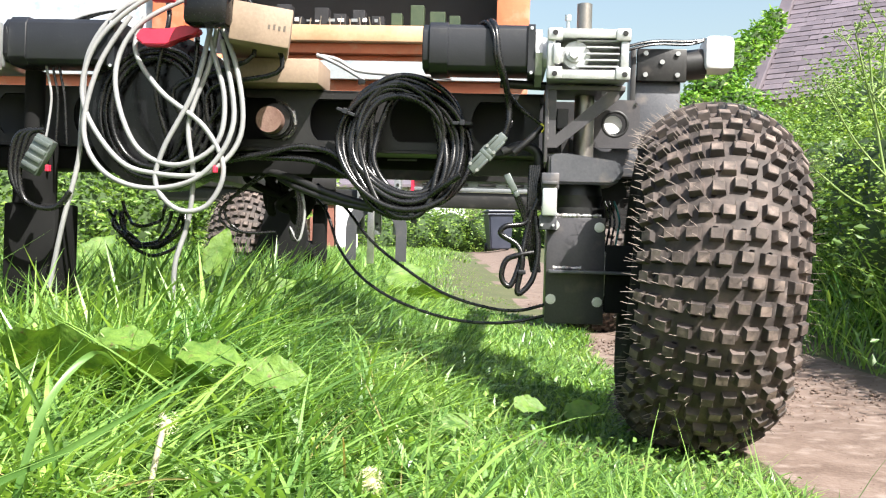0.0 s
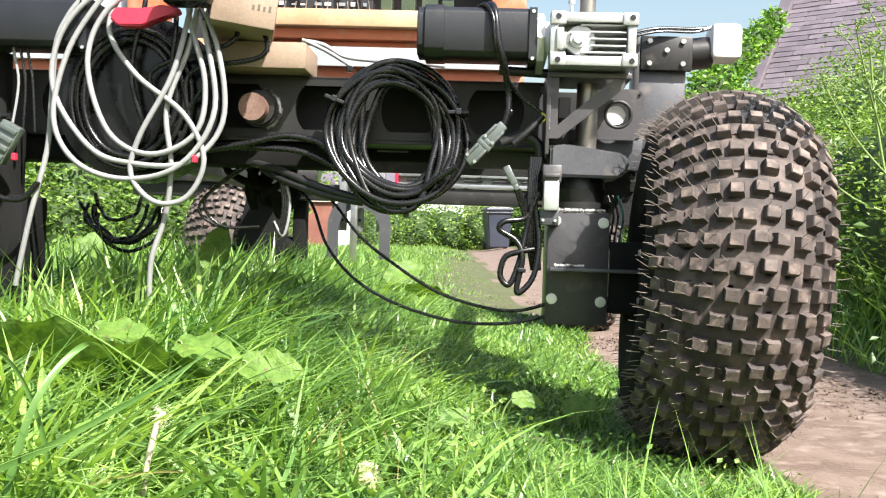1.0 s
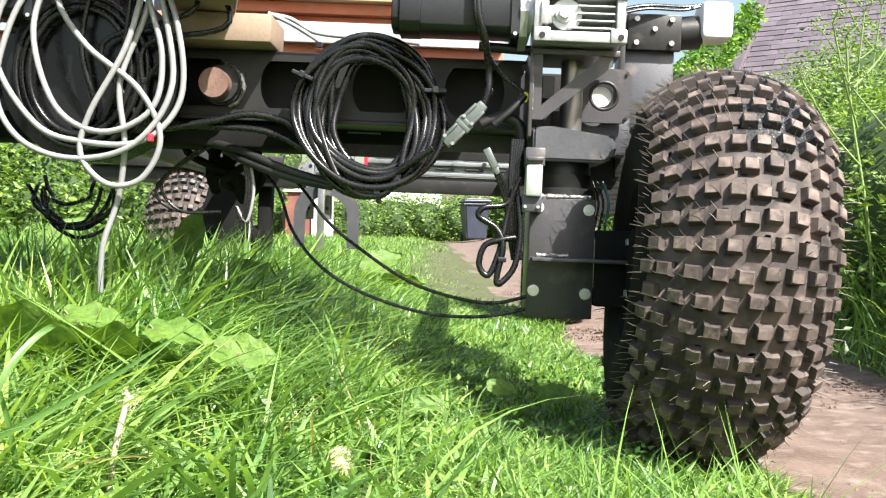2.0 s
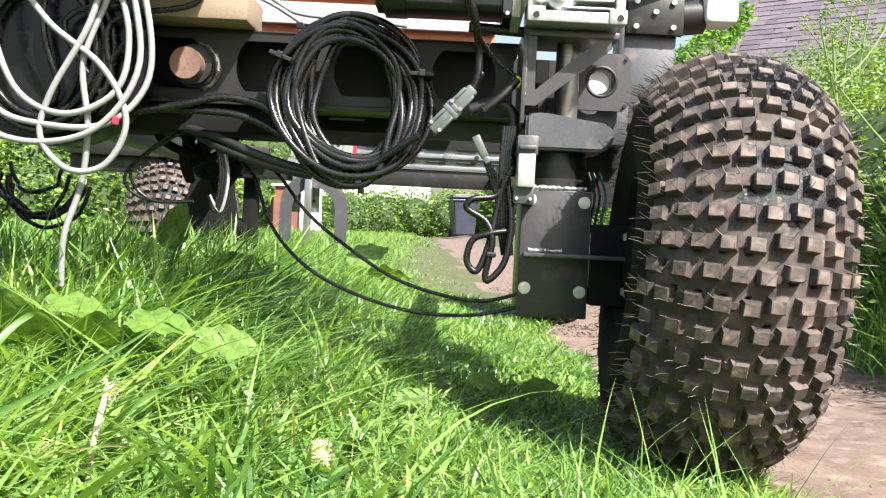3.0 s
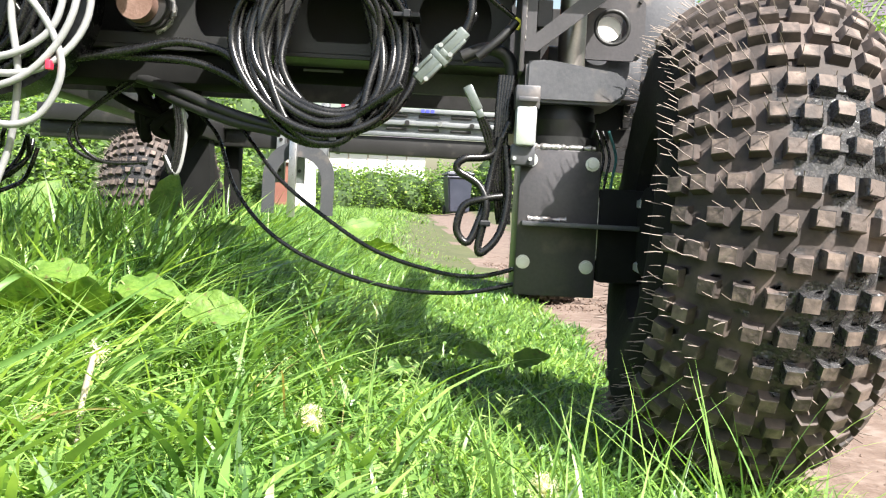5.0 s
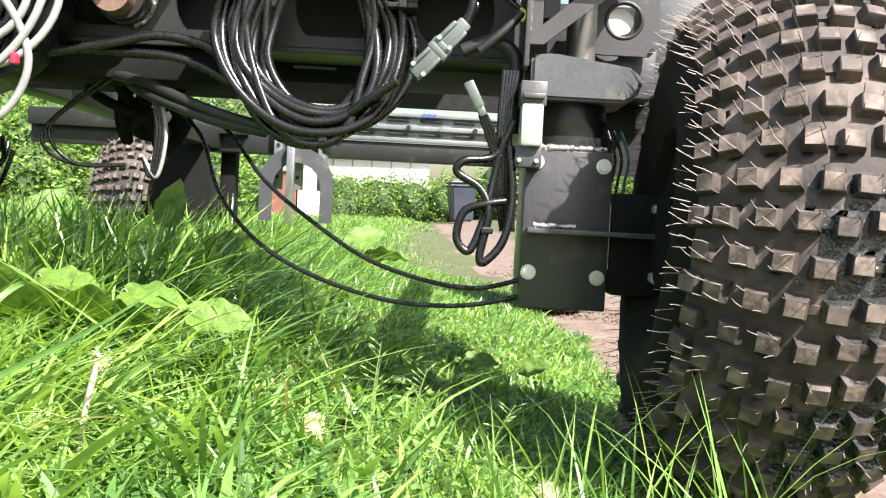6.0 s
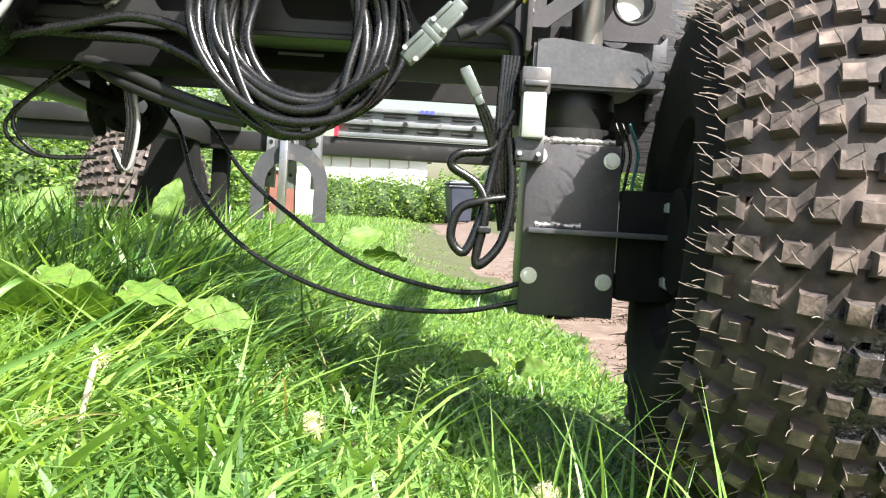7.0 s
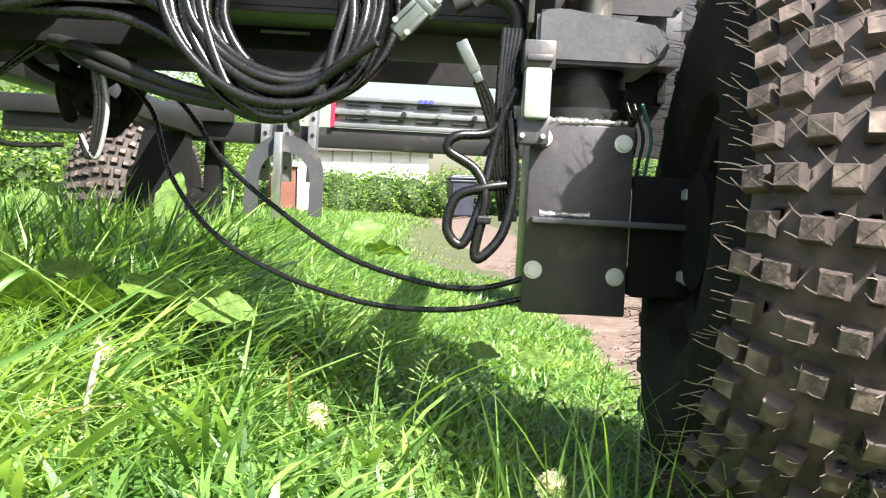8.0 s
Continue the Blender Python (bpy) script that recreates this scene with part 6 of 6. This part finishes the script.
def lone_blade(name, pts, wide, mat, label):
    """One long grass blade or stem: a folded ribbon along the points, tapering to its tip."""
    path = smooth_path(pts, 8)
    root = path[0].copy()
    bm = bm_new()
    rows = []
    for i, q in enumerate(path):
        d = path[min(i + 1, len(path) - 1)] - path[max(i - 1, 0)]
        side = d.cross(Vector((0.25, 1, 0.35))).normalized()
        fold = d.cross(side).normalized()
        t = i / (len(path) - 1)
        w = wide * 0.5 * max(0.04, 1 - t ** 2.2)
        rows.append([bm.verts.new(q - root + k * side * w + abs(k) * fold * w * 0.35) for k in (-1, 0, 1)])
    for A, B in zip(rows, rows[1:]):
        for k in range(2):
            bm.faces.new((A[k], A[k + 1], B[k + 1], B[k]))
    ob = part(name, bm, mat, smooth=80)
    ob.location = root
    return tagged(ob, label, "grass", group="single grass blades")


LONG_BLADE = "long broad green grass blade arching over the grass"
lone_blade("wild_grass", [(-0.45, 0.66, 0.03), (-0.36, 0.72, 0.137), (-0.3, 0.78, 0.17), (-0.245, 0.84, 0.202), (-0.19, 0.9, 0.242)], 0.0075, STEM, "thick dark green grass stem leaning across")
lone_blade("wild_grass", [(-0.37, 0.8, 0.02), (-0.352, 0.81, 0.13), (-0.335, 0.83, 0.2), (-0.31, 0.87, 0.238), (-0.295, 0.9, 0.215), (-0.285, 0.92, 0.18)], 0.0076, GRASS, LONG_BLADE)
lone_blade("wild_grass", [(-0.33, 0.86, 0.03), (-0.345, 0.87, 0.14), (-0.375, 0.88, 0.21), (-0.42, 0.9, 0.235), (-0.46, 0.91, 0.215)], 0.0065, GRASS, LONG_BLADE)
lone_blade("wild_grass", [(-0.4, 0.74, 0.02), (-0.37, 0.75, 0.09), (-0.33, 0.76, 0.115), (-0.28, 0.77, 0.095)], 0.0083, GRASS, LONG_BLADE)
lone_blade("wild_grass", [(-0.3, 0.95, 0.03), (-0.26, 0.95, 0.13), (-0.2, 0.96, 0.165), (-0.15, 0.97, 0.13)], 0.0054, GRASS, LONG_BLADE)
lone_blade("wild_grass", [(-0.36, 0.9, 0.05), (-0.33, 0.9, 0.1), (-0.26, 0.9, 0.118), (-0.2, 0.9, 0.114)], 0.004, STRAW, "dry yellow grass blade lying across the green")


def seed_grass(x, y, tall, lean, seed):
    """A thin stem that ends in an open head of small spikelets."""
    g = new("meadow_grass")
    g.location = (x, y, rise(x, y))
    rr = random.Random(seed)
    bm = bm_new()
    hose(bm, [(0, 0, -0.01), (lean * 0.3, 0, tall * 0.5), (lean, 0, tall)], 0.0008, 5, 6, taper=0.6)
    part("stem", bm, STALK, g, smooth=60)
    bm = bm_new()
    for k in range(9):
        t = 0.62 + 0.043 * k
        b = Vector((lean * t * t, 0, tall * t))
        way = Vector((rr.choice((-1, 1)) * rr.uniform(0.5, 1), rr.uniform(-0.6, 0.6), rr.uniform(0.2, 0.8))).normalized()
        e = b + way * rr.uniform(0.008, 0.016) * (1.7 - t)
        hose(bm, [b, e], 0.0004, 4, 1)
        rod(bm, e, e + way * 0.006, 0.0013, 0.0003, n=6)
    part("spikelets", bm, STALK, g)
    return tagged(g, "thin meadow grass with an open pale seed head", "grass", group="meadow grass")


for k, (x, y, tall, lean) in enumerate(((-0.02, 1.0, 0.13, 0.012), (0.02, 1.05, 0.1, 0.02), (0.1, 1.02, 0.08, 0.03))):
    seed_grass(x, y, tall, lean, 50 + k)


def cow_parsley(x, y, tall, lean, seed):
    """A tall pale stem that branches into small flower heads."""
    c = new("cow_parsley")
    c.location = (x, y, rise(x, y))
    rr = random.Random(seed)
    bm = bm_new()
    hose(bm, [(0, 0, -0.02), (lean * 0.3, 0, tall * 0.4), (lean * 0.7, 0.02, tall * 0.75), (lean, 0, tall)], 0.0055, 7, 6, taper=0.5)
    heads = [Vector((lean, 0, tall))]
    for k in range(4):
        t = 0.45 + 0.13 * k
        b = Vector((lean * t * 0.9, 0, tall * t))
        e = b + Vector((rr.choice((-1, 1)) * rr.uniform(0.1, 0.25), rr.uniform(-0.1, 0.1), rr.uniform(0.12, 0.3)))
        hose(bm, [b, (b + e) / 2 + Vector((0, 0, -0.02)), e], 0.0035, 6, 4, taper=0.6)
        heads.append(e)
    part("stem", bm, STALK, c, smooth=60)
    for h in heads:
        bm = bm_new()
        for k in range(9):
            q = h + Vector((rr.uniform(-0.035, 0.035), rr.uniform(-0.035, 0.035), rr.uniform(0.015, 0.04)))
            hose(bm, [h, q], 0.001, 4, 1)
            for m in range(4):
                w = q + Vector((rr.uniform(-0.012, 0.012), rr.uniform(-0.012, 0.012), rr.uniform(-0.004, 0.006)))
                bmesh.ops.create_icosphere(bm, subdivisions=1, radius=0.0035, matrix=Matrix.Translation(w))
        part("flower_head", bm, STALK, c)
    pts = []
    for k in range(90):
        t = rr.uniform(0.1, 0.6)
        pts.append((lean * t + rr.gauss(0, 0.09), rr.gauss(0, 0.07), tall * t + rr.gauss(0, 0.05)))
    leaves("leaves", np.array(pts), 0.022, BUSH, seed, parent=c)
    return tagged(c, "tall cow parsley with pale stems and small flower heads", "cow parsley", group="cow parsley")


cow_parsley(1.3, 2.75, 0.85, -0.1, 1)
cow_parsley(1.22, 2.5, 0.62, 0.22, 2)
cow_parsley(1.5, 3.4, 1.05, 0.05, 3)
cow_parsley(1.16, 2.2, 0.45, 0.25, 4)
cow_parsley(1.75, 3.9, 1.15, 0.1, 5)


def verge_weeds():
    rng = np.random.default_rng(31)
    p = scatter(rng, 9000, 1.02, 2.2, 1.6, 7.5, lambda a, b: a > 1.06 + 0.04 * math.sin(b * 3) and rng.random() < 1.5 - (a - 1.0))
    n = len(p)
    tagged(blades("bank_grass", p, rng.uniform(0.12, 0.5, n) * np.clip((p[:, 0] - 0.9) * 2.2, 0.3, 1), rng.uniform(0.004, 0.008, n), rng.uniform(0, 0.6, n), rng.uniform(0.1, 1.0, n), GRASS, 33, 4),
           "long green grass on the bank across the track", "grass", kind="stuff")
    # clover-like small leaves in the short grass
    p = scatter(rng, 1500, -0.4, 0.5, 0.8, 2.4, lambda a, b: a < track_edge(b) - 0.02, sink=-0.015)
    p[:, 2] += rng.uniform(0, 0.03, len(p))
    tagged(leaves("clover", p, 0.009, GRASS, 34, 0.35, long=1.1), "small clover leaves in the short grass", "clover", kind="stuff")
    p = scatter(rng, 6000, 0.46, 1.15, 1.1, 6.0, lambda a, b: rng.random() < 0.8, sink=0.001)
    bm_verts, bm_faces = [], []
    for q in p:
        r = rng.uniform(0.0015, 0.006)
        k = len(bm_verts)
        s = rng.uniform(0.6, 1.3, 6)
        bm_verts += [(q[0] + r * s[0], q[1], q[2] + r * 0.2), (q[0], q[1] + r * s[1], q[2] + r * 0.2), (q[0] - r * s[2], q[1], q[2] + r * 0.2), (q[0], q[1] - r * s[3], q[2] + r * 0.2), (q[0], q[1], q[2] + r * s[4]), (q[0], q[1], q[2] - r)]
        bm_faces += [(k, k + 1, k + 4), (k + 1, k + 2, k + 4), (k + 2, k + 3, k + 4), (k + 3, k, k + 4), (k + 1, k, k + 5), (k + 2, k + 1, k + 5), (k + 3, k + 2, k + 5), (k, k + 3, k + 5)]
    tagged(raw("gravel", bm_verts, bm_faces, DIRT), "small stones and crumbs on the dirt track", "gravel", kind="stuff")


verge_weeds()


# ---- what moves ----
def motions():
    walk(robot, [(r[0], vehicle_pose(*r[1:])) for r in ROLL])
    for w, (at, toe, camber) in zip(wheels, HUBS):
        walk(w, [(r[0], Matrix.Translation(Vector(at) - BASE) @ pose(0, 0, 0, 0, camber, toe) @ pose(0, 0, 0, math.degrees(-r[2] / ROLL_RADIUS))) for r in ROLL])
    for ob, at in ((block_low, low_at), (block_top, top_at)):
        walk(ob, [(r[0], vehicle_pose(*r[1:]) @ at) for r in ROLL])


motions()
